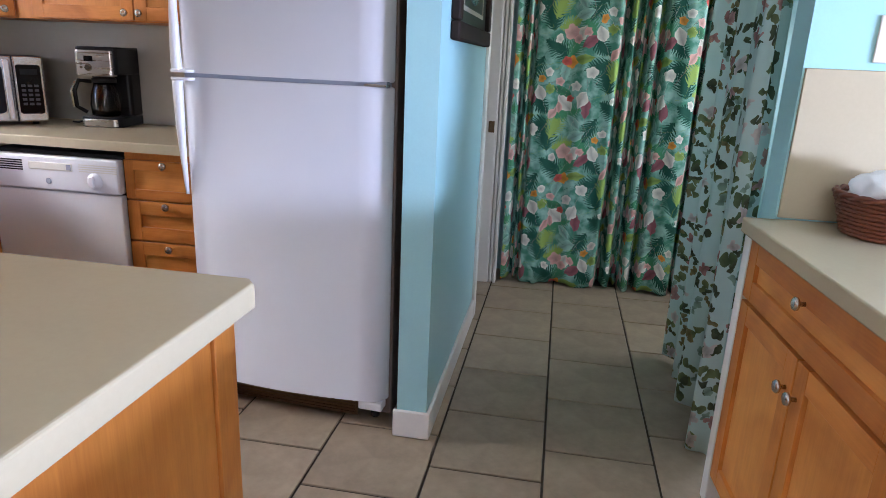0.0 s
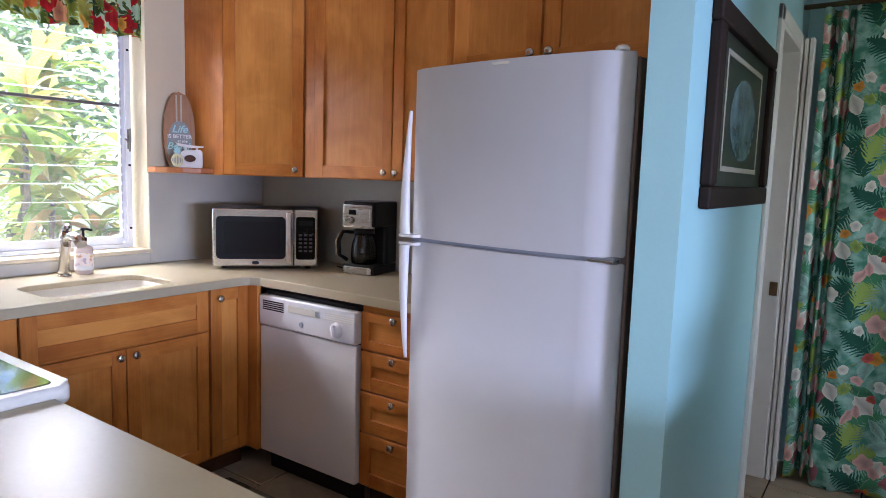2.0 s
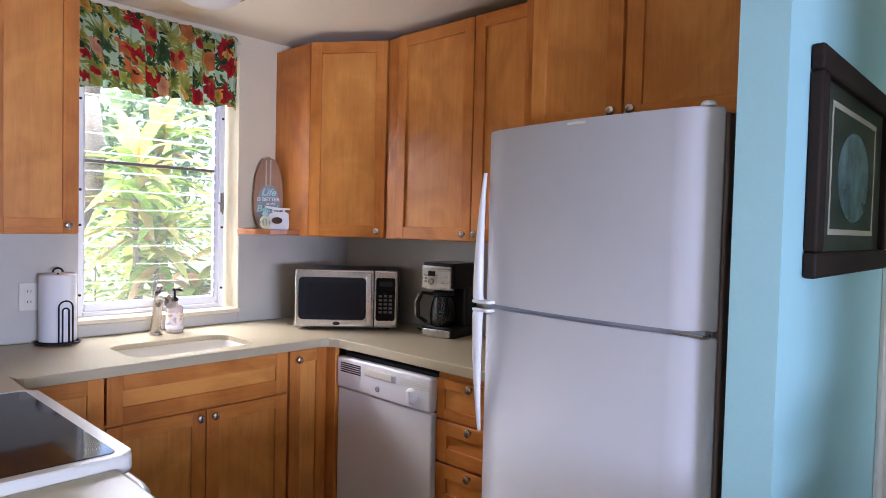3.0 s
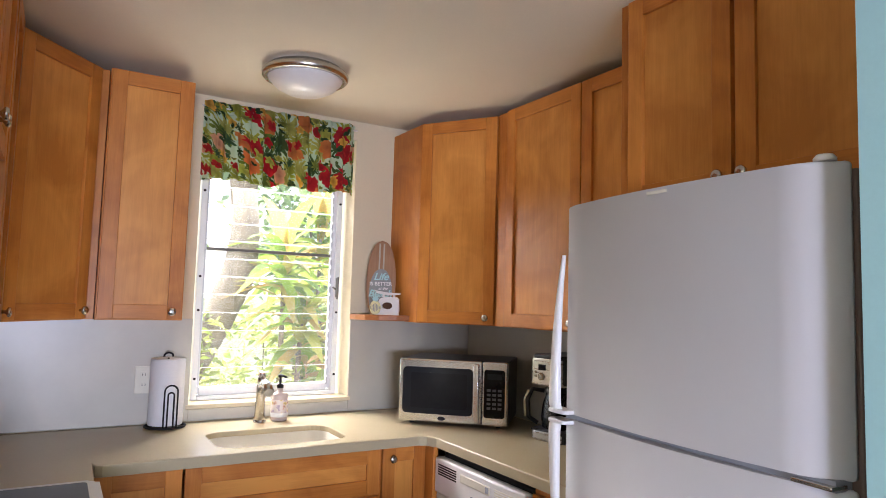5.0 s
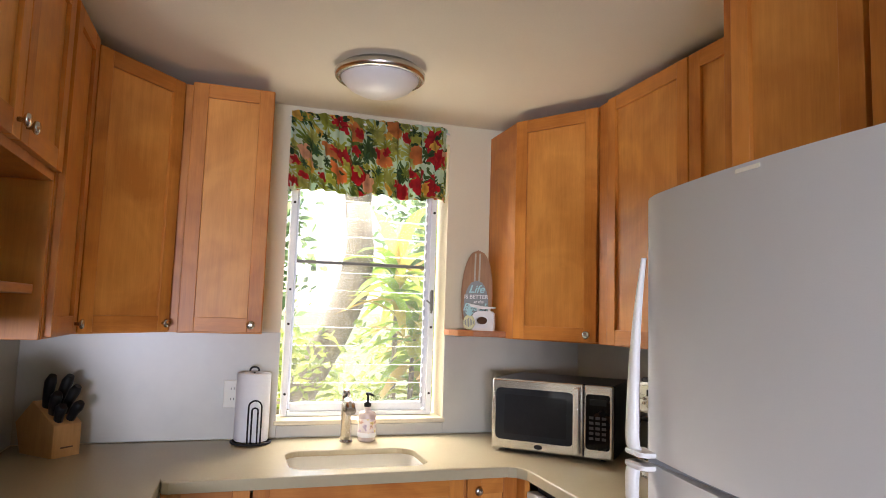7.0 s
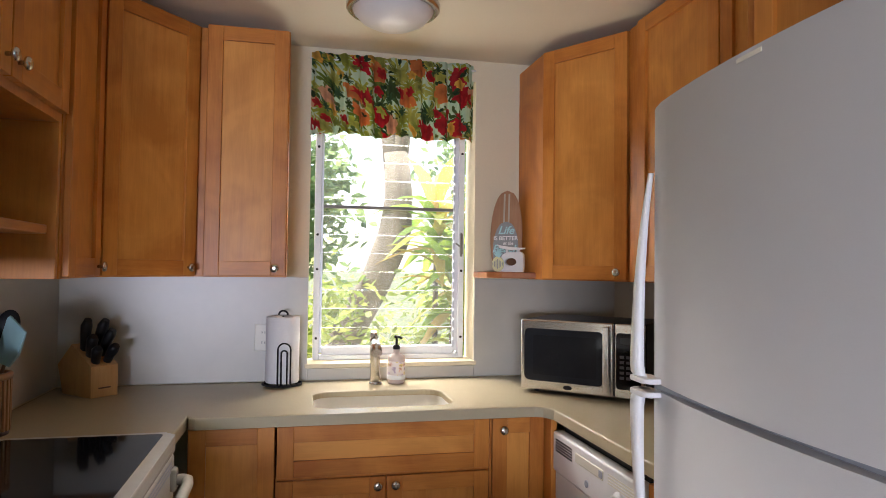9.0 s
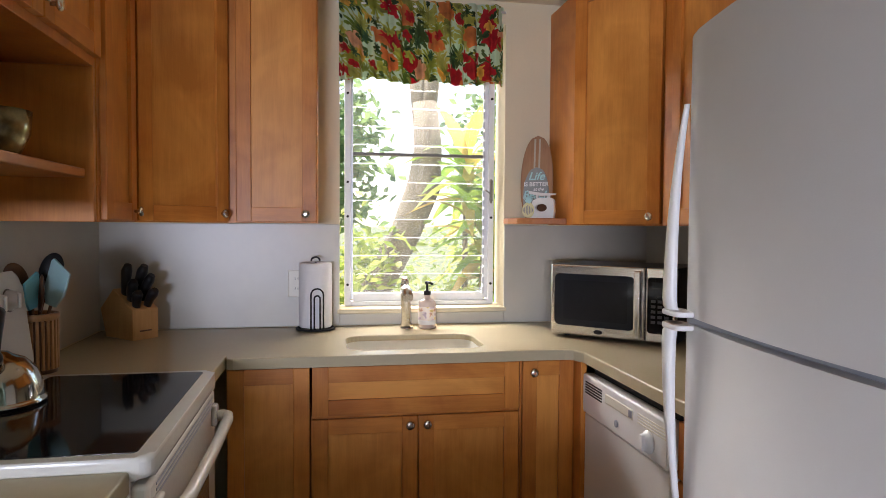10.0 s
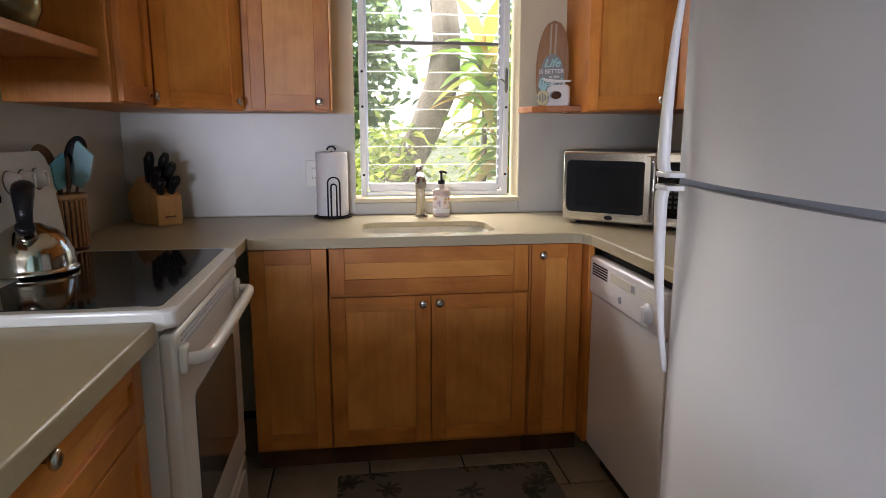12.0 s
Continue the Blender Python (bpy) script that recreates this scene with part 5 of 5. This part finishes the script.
# ---- little sign and figures on the shelf ----
def board(w, h, n=28):
    """Surfboard outline, point up, foot at y = 0."""
    half = [(w / 2 * math.sqrt(max(0.0, 1 - (2 * (0.10 + 0.90 * i / n) - 1) ** 2)) ** 0.9, h * i / n) for i in range(n + 1)]
    return half + [(-x, y) for x, y in half[::-1][1:]]


LEAN = pose(-3.405, 2.366, 1.429, 0, 0, 60) @ pose(0, 0, 0, -6)
sign = thing("surfboard_sign", "wooden surfboard sign leaning on the wall above the shelf", "sign", LEAN)
bm = fresh()
prism(bm, board(0.150, 0.385), 0.0, 0.010, 0.002, 0, STAND)
part("board", bm, board_wood, sign)
bm = fresh()
for x in (-0.012, 0.010):
    box(bm, x - 0.004, x + 0.004, -0.0112, -0.0098, 0.02, 0.368)
part("stripes", bm, art_line, sign, "pale painted stripes")
bm = fresh()
prism(bm, board(0.118, 0.235), 0.0105, 0.018, 0.002, 0, STAND)
small = part("small_board", bm, board_grey, sign, "grey painted small board")


def lettering(text, size, x, y, material, parent, depth=0.0008, shear=0.0, off=-0.0186):
    c = bpy.data.curves.new("lettering", "FONT")
    c.body, c.size, c.extrude, c.align_x, c.shear, c.offset = text, size, depth, "CENTER", shear, size * 0.018
    temp = bpy.data.objects.new("lettering", c)
    scene.collection.objects.link(temp)
    me = bpy.data.meshes.new_from_object(temp.evaluated_get(bpy.context.evaluated_depsgraph_get()))
    bpy.data.objects.remove(temp)
    me.materials.append(material)
    ob = new("lettering", me)
    ob.parent = parent
    ob.matrix_basis = pose(x, off, y, 90)
    return tagged(ob, "painted lettering")


lettering("Life", 0.052, 0.0, 0.176, aqua_paint, small, shear=0.3)
lettering("IS BETTER", 0.0265, 0.0, 0.147, white_paint, small)
lettering("at the", 0.020, 0.012, 0.126, white_paint, small, shear=0.3)
lettering("Beach", 0.050, -0.002, 0.090, aqua_paint, small, shear=0.3)

pine = thing("pineapple_figure", "small yellow pineapple with aqua leaves, painted wood", "figurine", pose(-3.345, 2.312, 1.429, 0, 0, 60) @ Matrix.Scale(1.2, 4))
bm = fresh()
prism(bm, [(0.023 * math.cos(a * math.pi / 12), 0.030 + 0.029 * math.sin(a * math.pi / 12)) for a in range(24)], 0.0, 0.010, 0.003, 0, STAND)
part("fruit", bm, yellow_paint, pine)
bm = fresh()
for k in range(-3, 4):
    box(bm, -0.002 + 0.006 * k, 0.001 + 0.006 * k, -0.0108, -0.0098, 0.012 + abs(k) * 0.004, 0.048 - abs(k) * 0.004)
part("stripes", bm, board_grey, pine)
bm = fresh()
for k, ln in ((-2, 0.024), (-1, 0.038), (0, 0.046), (1, 0.036), (2, 0.024)):
    a = radians(90 - 24 * k)
    c, s = math.cos(a), math.sin(a)
    prism(bm, [(-0.006 * s, 0.056 + 0.006 * c), (0.006 * s, 0.056 - 0.006 * c), (ln * c, 0.056 + ln * s)], 0.0 + 0.001 * (k + 2), 0.006 + 0.001 * (k + 2), 0, 0, STAND)
part("leaves", bm, aqua_paint, pine)

camper = thing("van_figure", "white painted wooden van cutout carrying a surfboard", "figurine", pose(-3.322, 2.370, 1.429, 0, 0, 50) @ Matrix.Scale(1.28, 4))
bm = fresh()
outline = [(-0.045, 0.0), (0.045, 0.0), (0.048, 0.02), (0.046, 0.062), (0.038, 0.070), (-0.012, 0.070), (-0.030, 0.062), (-0.045, 0.032)]
sheet_bm = fresh()
loops = [[sheet_bm.verts.new((x, 0, z)) for x, z in loop] for loop in (outline, [(0.022 * math.cos(a * math.pi / 8), 0.036 + 0.014 * math.sin(a * math.pi / 8)) for a in range(16)])]
es = [sheet_bm.edges.new((vs[i], vs[(i + 1) % len(vs)])) for vs in loops for i in range(len(vs))]
done = bmesh.ops.triangle_fill(sheet_bm, edges=es, use_beauty=True)
up = bmesh.ops.extrude_face_region(sheet_bm, geom=[g for g in done["geom"] if isinstance(g, bmesh.types.BMFace)])
for g in up["geom"]:
    if isinstance(g, bmesh.types.BMVert):
        g.co.y = -0.016
bm.free()
part("van", sheet_bm, white_paint, camper)
bm = fresh()
prism(bm, [(-0.055, 0.098), (-0.045, 0.085), (0.0, 0.077), (0.05, 0.080), (0.052, 0.086), (0.0, 0.086), (-0.040, 0.094)], 0.003, 0.013, 0.002, 0, STAND)
box(bm, -0.020, -0.012, -0.012, -0.004, 0.069, 0.083)
box(bm, 0.022, 0.030, -0.012, -0.004, 0.069, 0.082)
part("roof_board", bm, white_paint, camper)
bm = fresh()
prism(bm, [(0.021 * math.cos(a * math.pi / 8), 0.036 + 0.013 * math.sin(a * math.pi / 8)) for a in range(16)], 0.0, 0.004, 0, 0, STAND)
part("window_heart", bm, wood_brown, camper, "dark wooden centre")


# ---- cloth ----
def drape(name, label, a, b, z0, z1, folds, wave, material, hem=0.0, flare=0.35, rows=26, cols=220, category="curtain"):
    """A hanging cloth from a to b: deep folds (place along it, width, depth) over gentle waves (length, depth)."""
    a, b = Vector((*a, 0)), Vector((*b, 0))
    d = b - a
    length, d = d.length, d.normalized()
    out = Vector((d.y, -d.x, 0))
    bm = fresh()
    uvl = bm.loops.layers.uv.new("UVMap")
    grid, arc = [], []
    for j in range(rows + 1):
        v = j / rows
        line, along, run, last = [], [], 0.0, None
        for i in range(cols + 1):
            s = length * i / cols
            w = sum(dep * math.sin(2 * math.pi * s / lam + ph + 1.1 * v * math.sin(ph * 3 + s * 4)) for lam, dep, ph in wave) * (1 - flare * (1 - v) * 0 + flare * (1 - v) - flare)
            w += sum(-dep * math.exp(-(((s - at - 0.012 * (1 - v) * math.sin(at * 40)) / wid) ** 2)) for at, wid, dep in folds)
            drop = z0 + (z1 - z0) * v + hem * (1 - v) * math.sin(s * 23 + 0.6 * math.sin(s * 61)) * (1 if v < 0.3 else 0)
            p = a + d * s + out * w + Vector((0, 0, drop))
            run += (p.xy - last.xy).length if last else 0.0
            last = p
            line.append(bm.verts.new(p))
            along.append(run)
        grid.append(line)
        arc.append(along)
    for j in range(rows):
        for i in range(cols):
            f = bm.faces.new((grid[j][i], grid[j][i + 1], grid[j + 1][i + 1], grid[j + 1][i]))
            f.smooth = True
            for lp, (jj, ii) in zip(f.loops, ((j, i), (j, i + 1), (j + 1, i + 1), (j + 1, i))):
                lp[uvl].uv = (arc[jj][ii], (z1 - z0) * jj / rows)
    me = bpy.data.meshes.new(name)
    bm.to_mesh(me)
    bm.free()
    me.materials.append(material)
    ob = new(name, me)
    solid = ob.modifiers.new("cloth_thickness", "SOLIDIFY")
    solid.thickness = 0.0015
    return tagged(ob, label, category)


drape("curtain", "long tropical leaf and flower print curtain closing the hall end", (-0.712, 3.865), (0.60, 3.865), 0.012, 2.24,
      [(0.045, 0.014, 0.11), (0.105, 0.012, 0.10), (0.60, 0.018, 0.16), (0.66, 0.014, 0.12), (0.71, 0.014, 0.14), (0.79, 0.018, 0.15), (1.02, 0.016, 0.12), (1.20, 0.016, 0.10)],
      [(0.42, 0.014, 0.3), (0.19, 0.008, 1.4), (0.09, 0.003, 0.5)], tropical, 0.012)
drape("curtain", "pale aqua floral curtain across the alcove beside the hall", (0.183, 2.985), (0.168, 2.13), 0.012, 2.24,
      [(0.14, 0.03, 0.04), (0.33, 0.03, 0.05), (0.52, 0.03, 0.05), (0.70, 0.03, 0.05)],
      [(0.19, 0.030, 0.2), (0.11, 0.012, 1.0), (0.4, 0.02, 2.0)], pale_floral, 0.010)
whole = drape("valance", "short red and green floral valance gathered over the window", (-3.470, 2.226), (-3.470, 1.468), 2.042, 2.408,
      [], [(0.105, 0.013, 0.4), (0.058, 0.015, 1.2), (0.23, 0.008, 2.1), (0.031, 0.006, 0.9)], valance_cloth, 0.008, 0.45, 22, 300, "valance")
valance = thing("valance", "short red and green floral valance gathered over the window", "valance", Matrix.Identity(4))
for name, low, high in (("skirt", 0.0, 2.352), ("heading", 2.352, 3.0)):
    bm = fresh()
    bm.from_mesh(whole.data)
    bmesh.ops.delete(bm, geom=[f for f in bm.faces if not low <= f.calc_center_median().z < high], context="FACES")
    cloth_part = part(name, bm, valance_cloth, valance)
    cloth_part.modifiers.new("cloth_thickness", "SOLIDIFY").thickness = 0.0015
bpy.data.objects.remove(whole)
bm = fresh()
tube(bm, [(-3.485, 1.460, 2.384), (-3.485, 2.236, 2.384)], 0.005, 10)
single("curtain_rod", bm, white_plastic, "thin white rod holding the valance", "curtain rod")
bm = fresh()
tube(bm, [(-0.80, 3.865, 2.25), (0.66, 3.865, 2.25)], 0.012, 10)
single("curtain_rod", bm, bronze, "brown rod holding the hall curtain", "curtain rod")
bm = fresh()
tube(bm, [(0.176, 2.062, 2.25), (0.176, 3.05, 2.25)], 0.012, 10)
single("curtain_rod", bm, bronze, "brown rod holding the alcove curtain", "curtain rod")

rug = fresh()
prism(rug, rounded(-2.80, -2.26, 1.375, 2.20, 0.02, 3), 0.001, 0.009, 0.002)
uvl = rug.loops.layers.uv.new("UVMap")
for f in rug.faces:
    for lp in f.loops:
        lp[uvl].uv = lp.vert.co.xy
single("kitchen_mat", rug, rug_cloth, "grey kitchen mat with dark leaf print before the sink", "mat")

# ---- picture, switch and basket ----
art = thing("framed_picture", "dark framed print with an oval pale motif on aqua wall", "picture", pose(-0.803, 2.190, 1.362, 0, 0, 90))
PW, PH = 0.88, 0.55
bm = fresh()
for x0, x1, z0, z1 in ((0, PW, 0, 0.062), (0, PW, PH - 0.062, PH), (0, 0.062, 0.0625, PH - 0.0625), (PW - 0.062, PW, 0.0625, PH - 0.0625)):
    box(bm, x0, x1, -0.032, 0.0, z0, z1, 0.008)
part("frame", bm, frame_wood, art)
bm = fresh()
box(bm, 0.06, PW - 0.06, -0.012, -0.004, 0.06, PH - 0.06)
part("print", bm, mat_art, art)
bm = fresh()
for x0, x1, z0, z1 in ((0.17, PW - 0.17, 0.105, 0.120), (0.17, PW - 0.17, PH - 0.12, PH - 0.105), (0.17, 0.18, 0.12, PH - 0.12), (PW - 0.18, PW - 0.17, 0.12, PH - 0.12)):
    box(bm, x0, x1, -0.0145, -0.0125, z0, z1)
part("border", bm, art_line, art)
bm = fresh()
prism(bm, [(PW / 2 + 0.19 * math.cos(a * math.pi / 20), PH / 2 - 0.01 + 0.125 * math.sin(a * math.pi / 20)) for a in range(40)], 0.0125, 0.0145, 0, 0, STAND)
part("oval", bm, art_blue, art)

switch = thing("light_switch", "ivory light switch plate on aqua wall", "switch", pose(0.375, 1.9245, 1.395))
bm = fresh()
box(bm, -0.036, 0.080, -0.007, 0.0, -0.058, 0.058, 0.003)
part("plate", bm, ivory_plastic, switch)
for x in (0.0, 0.046):
    bm = fresh()
    box(bm, x - 0.005, x + 0.005, -0.014, -0.006, -0.012, 0.010, 0.002)
    part("toggle", bm, white_plastic, switch)

basket = thing("wicker_basket", "red-brown wicker basket on the counter", "basket", pose(0.408, 1.785, 0.917) @ Matrix.Scale(0.9, 4))
for k in range(9):
    r = 0.115 + 0.0035 * k
    bm = fresh()
    tube(bm, [((r + 0.004 * (-1) ** (i + k)) * math.cos(2 * math.pi * i / 40), (r + 0.004 * (-1) ** (i + k)) * math.sin(2 * math.pi * i / 40), 0.008 + 0.0115 * k) for i in range(41)], 0.0062, 6)
    part("strand", bm, wicker, basket)
bm = fresh()
lathe(bm, [(0.108, 0.0), (0.114, 0.004), (0.138, 0.104), (0.132, 0.104), (0.108, 0.008), (0.02, 0.006)], 40)
part("inner_wall", bm, wicker, basket)
bm = fresh()
for ph in (0, math.pi):
    tube(bm, [((0.148 + 0.005 * math.cos(i * 0.9 + ph)) * math.cos(2 * math.pi * i / 72), (0.148 + 0.005 * math.cos(i * 0.9 + ph)) * math.sin(2 * math.pi * i / 72), 0.114 + 0.005 * math.sin(i * 0.9 + ph)) for i in range(73)], 0.0065, 6)
part("braided_rim", bm, wicker, basket)
cloth = fresh()
made = bmesh.ops.create_icosphere(cloth, subdivisions=4, radius=1.0)
for v in made["verts"]:
    n = noise.noise(v.co * 1.9) * 0.32 + noise.noise(v.co * 4.5) * 0.12
    v.co = Vector((v.co.x * 0.115, v.co.y * 0.115, max(-0.3, v.co.z) * 0.085)) * (1 + n)
for f in cloth.faces:
    f.smooth = True
single("napkin", cloth, paper, "crumpled white napkin heaped in the basket", "napkin", pose(0.405, 1.772, 1.020) @ Matrix.Scale(0.9, 4))


# ---- garden beyond the window ----
def strap_leaf(bm, root, yaw, length, rise, droop, width):
    """A long pointed leaf that arches outwards."""
    c, s = math.cos(yaw), math.sin(yaw)
    rows, n = [], 6
    for i in range(n + 1):
        u = i / n
        out, up = length * u * (0.55 + 0.45 * u), length * (rise * u - droop * u * u)
        w = width * math.sin(math.pi * min(1, 0.12 + 0.88 * u)) ** 0.8 + 0.002
        mid = Vector(root) + Vector((c * out, s * out, up))
        rows.append((bm.verts.new(mid + Vector((-s * w, c * w, w * 0.35))), bm.verts.new(mid), bm.verts.new(mid + Vector((s * w, -c * w, w * 0.35)))))
    for a, b in zip(rows, rows[1:]):
        for k in (0, 1):
            bm.faces.new((a[k], a[k + 1], b[k + 1], b[k])).smooth = True


def ti_plant(x, y, stems, seed):
    rng = random.Random(seed)
    plant = thing("ti_plant", "broad-leaved garden plant with yellow-green strap leaves", "plant", pose(x, y, -0.45), "plants by the window")
    bm, crown = fresh(), fresh()
    for dx, dy, h, size in stems:
        tube(bm, [(dx * 0.4, dy * 0.4, 0), (dx * 0.8, dy * 0.8, h * 0.5), (dx, dy, h)], [0.03, 0.024, 0.018], 8)
        for k in range(30):
            strap_leaf(crown, (dx, dy, h - 0.010 * k + 0.1), k * 2.4 + rng.random(), size * rng.uniform(0.8, 1.2), rng.uniform(0.35, 1.5) - 0.02 * k, rng.uniform(0.4, 0.95), size * rng.uniform(0.085, 0.13))
    part("trunk", bm, bark, plant)
    part("crown", crown, ti_leaf, plant)


ti_plant(-5.35, 2.45, [(0.0, 0.0, 2.20, 0.50), (0.1, 0.12, 1.75, 0.45), (-0.1, 0.22, 1.30, 0.45)], 1)
ti_plant(-5.0, 2.75, [(0.0, 0.0, 1.35, 0.42), (0.1, 0.22, 1.85, 0.45), (0.1, -0.22, 0.9, 0.4)], 2)
ti_plant(-7.2, 3.4, [(0.0, 0.0, 2.6, 0.6), (0.4, -0.4, 1.9, 0.6)], 3)


def leafy(bm, rng, centre, radius, count, size):
    for _ in range(count):
        p = Vector((rng.gauss(0, 0.5), rng.gauss(0, 0.5), rng.gauss(0, 0.42))) * radius + Vector(centre)
        d = Vector((rng.uniform(-1, 1), rng.uniform(-1, 1), rng.uniform(-0.5, 0.8))).normalized()
        w = d.orthogonal().normalized() * size * rng.uniform(0.16, 0.3)
        ln = size * rng.uniform(0.7, 1.3)
        bend = Vector((0, 0, -0.15 * ln))
        v = [bm.verts.new(q) for q in (p, p + d * ln * 0.45 + w, p + d * ln + bend, p + d * ln * 0.45 - w)]
        bm.faces.new(v)


def shrub(x, y, clumps, seed, size=0.11, label="fine-leaved green garden shrub"):
    rng = random.Random(seed)
    bush = thing("shrub", label, "shrub", pose(x, y, -0.45), "plants by the window")
    stems, leaves = fresh(), fresh()
    for dx, dy, h, r, n in clumps:
        tube(stems, [(dx * 0.2, dy * 0.2, 0), (dx * 0.7, dy * 0.7, h * 0.6), (dx, dy, h)], [0.022, 0.014, 0.006], 6)
        leafy(leaves, rng, (dx, dy, h), r, n, size)
    part("stems", stems, bark, bush)
    part("crown", leaves, bush_leaf, bush)


shrub(-5.4, 1.65, [(0.0, 0.05, 1.55, 0.34, 260), (0.1, -0.35, 1.25, 0.4, 300), (-0.1, 0.40, 0.95, 0.34, 260), (0.1, 0.75, 1.15, 0.36, 260)], 5)
shrub(-7.4, 1.2, [(0.0, 0.0, 1.35, 0.45, 260), (0.2, 0.6, 1.1, 0.4, 240), (0.1, -0.5, 1.5, 0.45, 220)], 6)
shrub(-7.8, 3.0, [(0.0, 0.0, 1.5, 0.5, 280), (0.1, 0.8, 1.9, 0.5, 280), (0.2, -0.6, 1.0, 0.45, 240)], 7)
shrub(-5.0, 3.5, [(0.0, 0.0, 1.3, 0.5, 300), (0.0, -0.4, 0.9, 0.4, 260)], 8)
shrub(-5.0, 0.5, [(0.0, 0.0, 1.2, 0.5, 300), (0.0, 0.45, 0.9, 0.4, 260)], 9)

tree = thing("leaning_tree", "large leaning garden tree with forked grey-brown trunk", "tree", pose(-5.6, 1.6, -0.45))
bm = fresh()
tube(bm, [(0.0, -0.42, 0.0), (0.0, -0.10, 0.70), (0.0, 0.20, 1.36), (0.0, 0.42, 1.77), (0.0, 0.57, 2.15), (0.0, 0.60, 2.45), (0.0, 0.57, 2.80)],
     [0.20, 0.155, 0.128, 0.122, 0.135, 0.112, 0.10], 16)
tube(bm, [(0.0, 0.56, 2.68), (-0.03, 0.51, 3.0), (-0.10, 0.42, 3.4), (-0.2, 0.3, 4.4), (-0.3, 0.5, 5.6)], [0.085, 0.062, 0.06, 0.06, 0.04], 12)
tube(bm, [(0.0, 0.58, 2.68), (0.03, 0.63, 3.0), (0.08, 0.68, 3.4), (0.15, 0.95, 4.2), (0.2, 1.5, 5.4)], [0.08, 0.058, 0.055, 0.05, 0.04], 12)
tube(bm, [(0.0, -0.02, 0.85), (-0.10, -0.30, 1.35), (-0.2, -0.75, 2.1), (-0.3, -1.2, 3.2), (-0.4, -1.3, 4.6)], [0.07, 0.055, 0.05, 0.045, 0.03], 10)
part("trunk", bm, bark, tree)
rng = random.Random(11)
crown = fresh()
for c in ((-0.3, 0.6, 5.4, 1.0), (0.2, 1.5, 5.2, 0.9), (-0.4, -1.1, 4.8, 0.9), (-0.3, -0.2, 4.6, 0.8), (0.0, 0.5, 4.2, 0.7)):
    leafy(crown, rng, c[:3], c[3], 700, 0.17)
part("crown", crown, far_leaf, tree)


def far_tree(x, y, h, r, seed):
    rng = random.Random(seed)
    t = thing("garden_tree", "leafy garden tree standing further off", "tree", pose(x, y, -0.45), "trees behind the house")
    bm, leaves = fresh(), fresh()
    tube(bm, [(0, 0, 0), (0.1, 0.1, h * 0.4), (0, 0.2, h * 0.75)], [0.2, 0.14, 0.06], 10)
    for k in range(9):
        a = k * 2.4
        p = (math.cos(a) * r * 0.6, math.sin(a) * r * 0.6, h * (0.42 + 0.065 * k))
        tube(bm, [(0.05, 0.1, h * 0.35), (p[0] * 0.5, p[1] * 0.5, (p[2] + h * 0.35) / 2), p], [0.06, 0.04, 0.015], 6)
        leafy(leaves, rng, p, r * 0.55, 260, 0.28)
    part("trunk", bm, bark, t)
    part("crown", leaves, far_leaf, t)


for n, (x, y, h, r) in enumerate(((-12.5, 1.0, 4.4, 1.3), (-15, 6.2, 5.0, 1.8), (-17, -4.0, 5.5, 2.2))):
    far_tree(x, y, h, r, 30 + n)

# ---- floor: tiles in staggered rows over a grout bed ----
floor = slab("floor", grout_mat, "beige stone-look tile floor with dark grout joints", (-3.49, 3.20, -3.3, 2.06, -0.12, -0.006), (-3.49, 1.0, 2.06, 3.09, -0.12, -0.006),
             (-2.82, 1.0, 3.09, 4.10, -0.12, -0.006), category="floor")
bm = fresh()
box(bm, -PITCH / 2 + 0.0042, PITCH / 2 - 0.0042, -PITCH / 2 + 0.0042, PITCH / 2 - 0.0042, -0.008, 0.0, 0.0025, seg=1)
tile = mesh_of("tile", bm, tile_mat)
rest = fresh()
for i in range(-8, 10):
    for j in range(-15, 6):
        x = FLOOR_X + PITCH * (i + 0.5)
        y = FLOOR_Y + PITCH * (j + (0.5 if i % 2 else 0.0) + 0.5)
        if not (-3.45 < x < 3.1 and -3.2 < y < 4.05) or (x > 0.9 and y > 1.9) or (x < -2.7 and y > 2.95):
            continue
        if -3.0 < x < 0.5 and -0.4 < y:
            ob = new("tile", tile)
            ob.parent = floor
            ob.matrix_basis = pose(x, y, 0)
        else:
            box(rest, x - PITCH / 2 + 0.0042, x + PITCH / 2 - 0.0042, y - PITCH / 2 + 0.0042, y + PITCH / 2 - 0.0042, -0.008, 0.0)
tagged(part("far_tiles", rest, tile_mat, floor), kind="stuff")
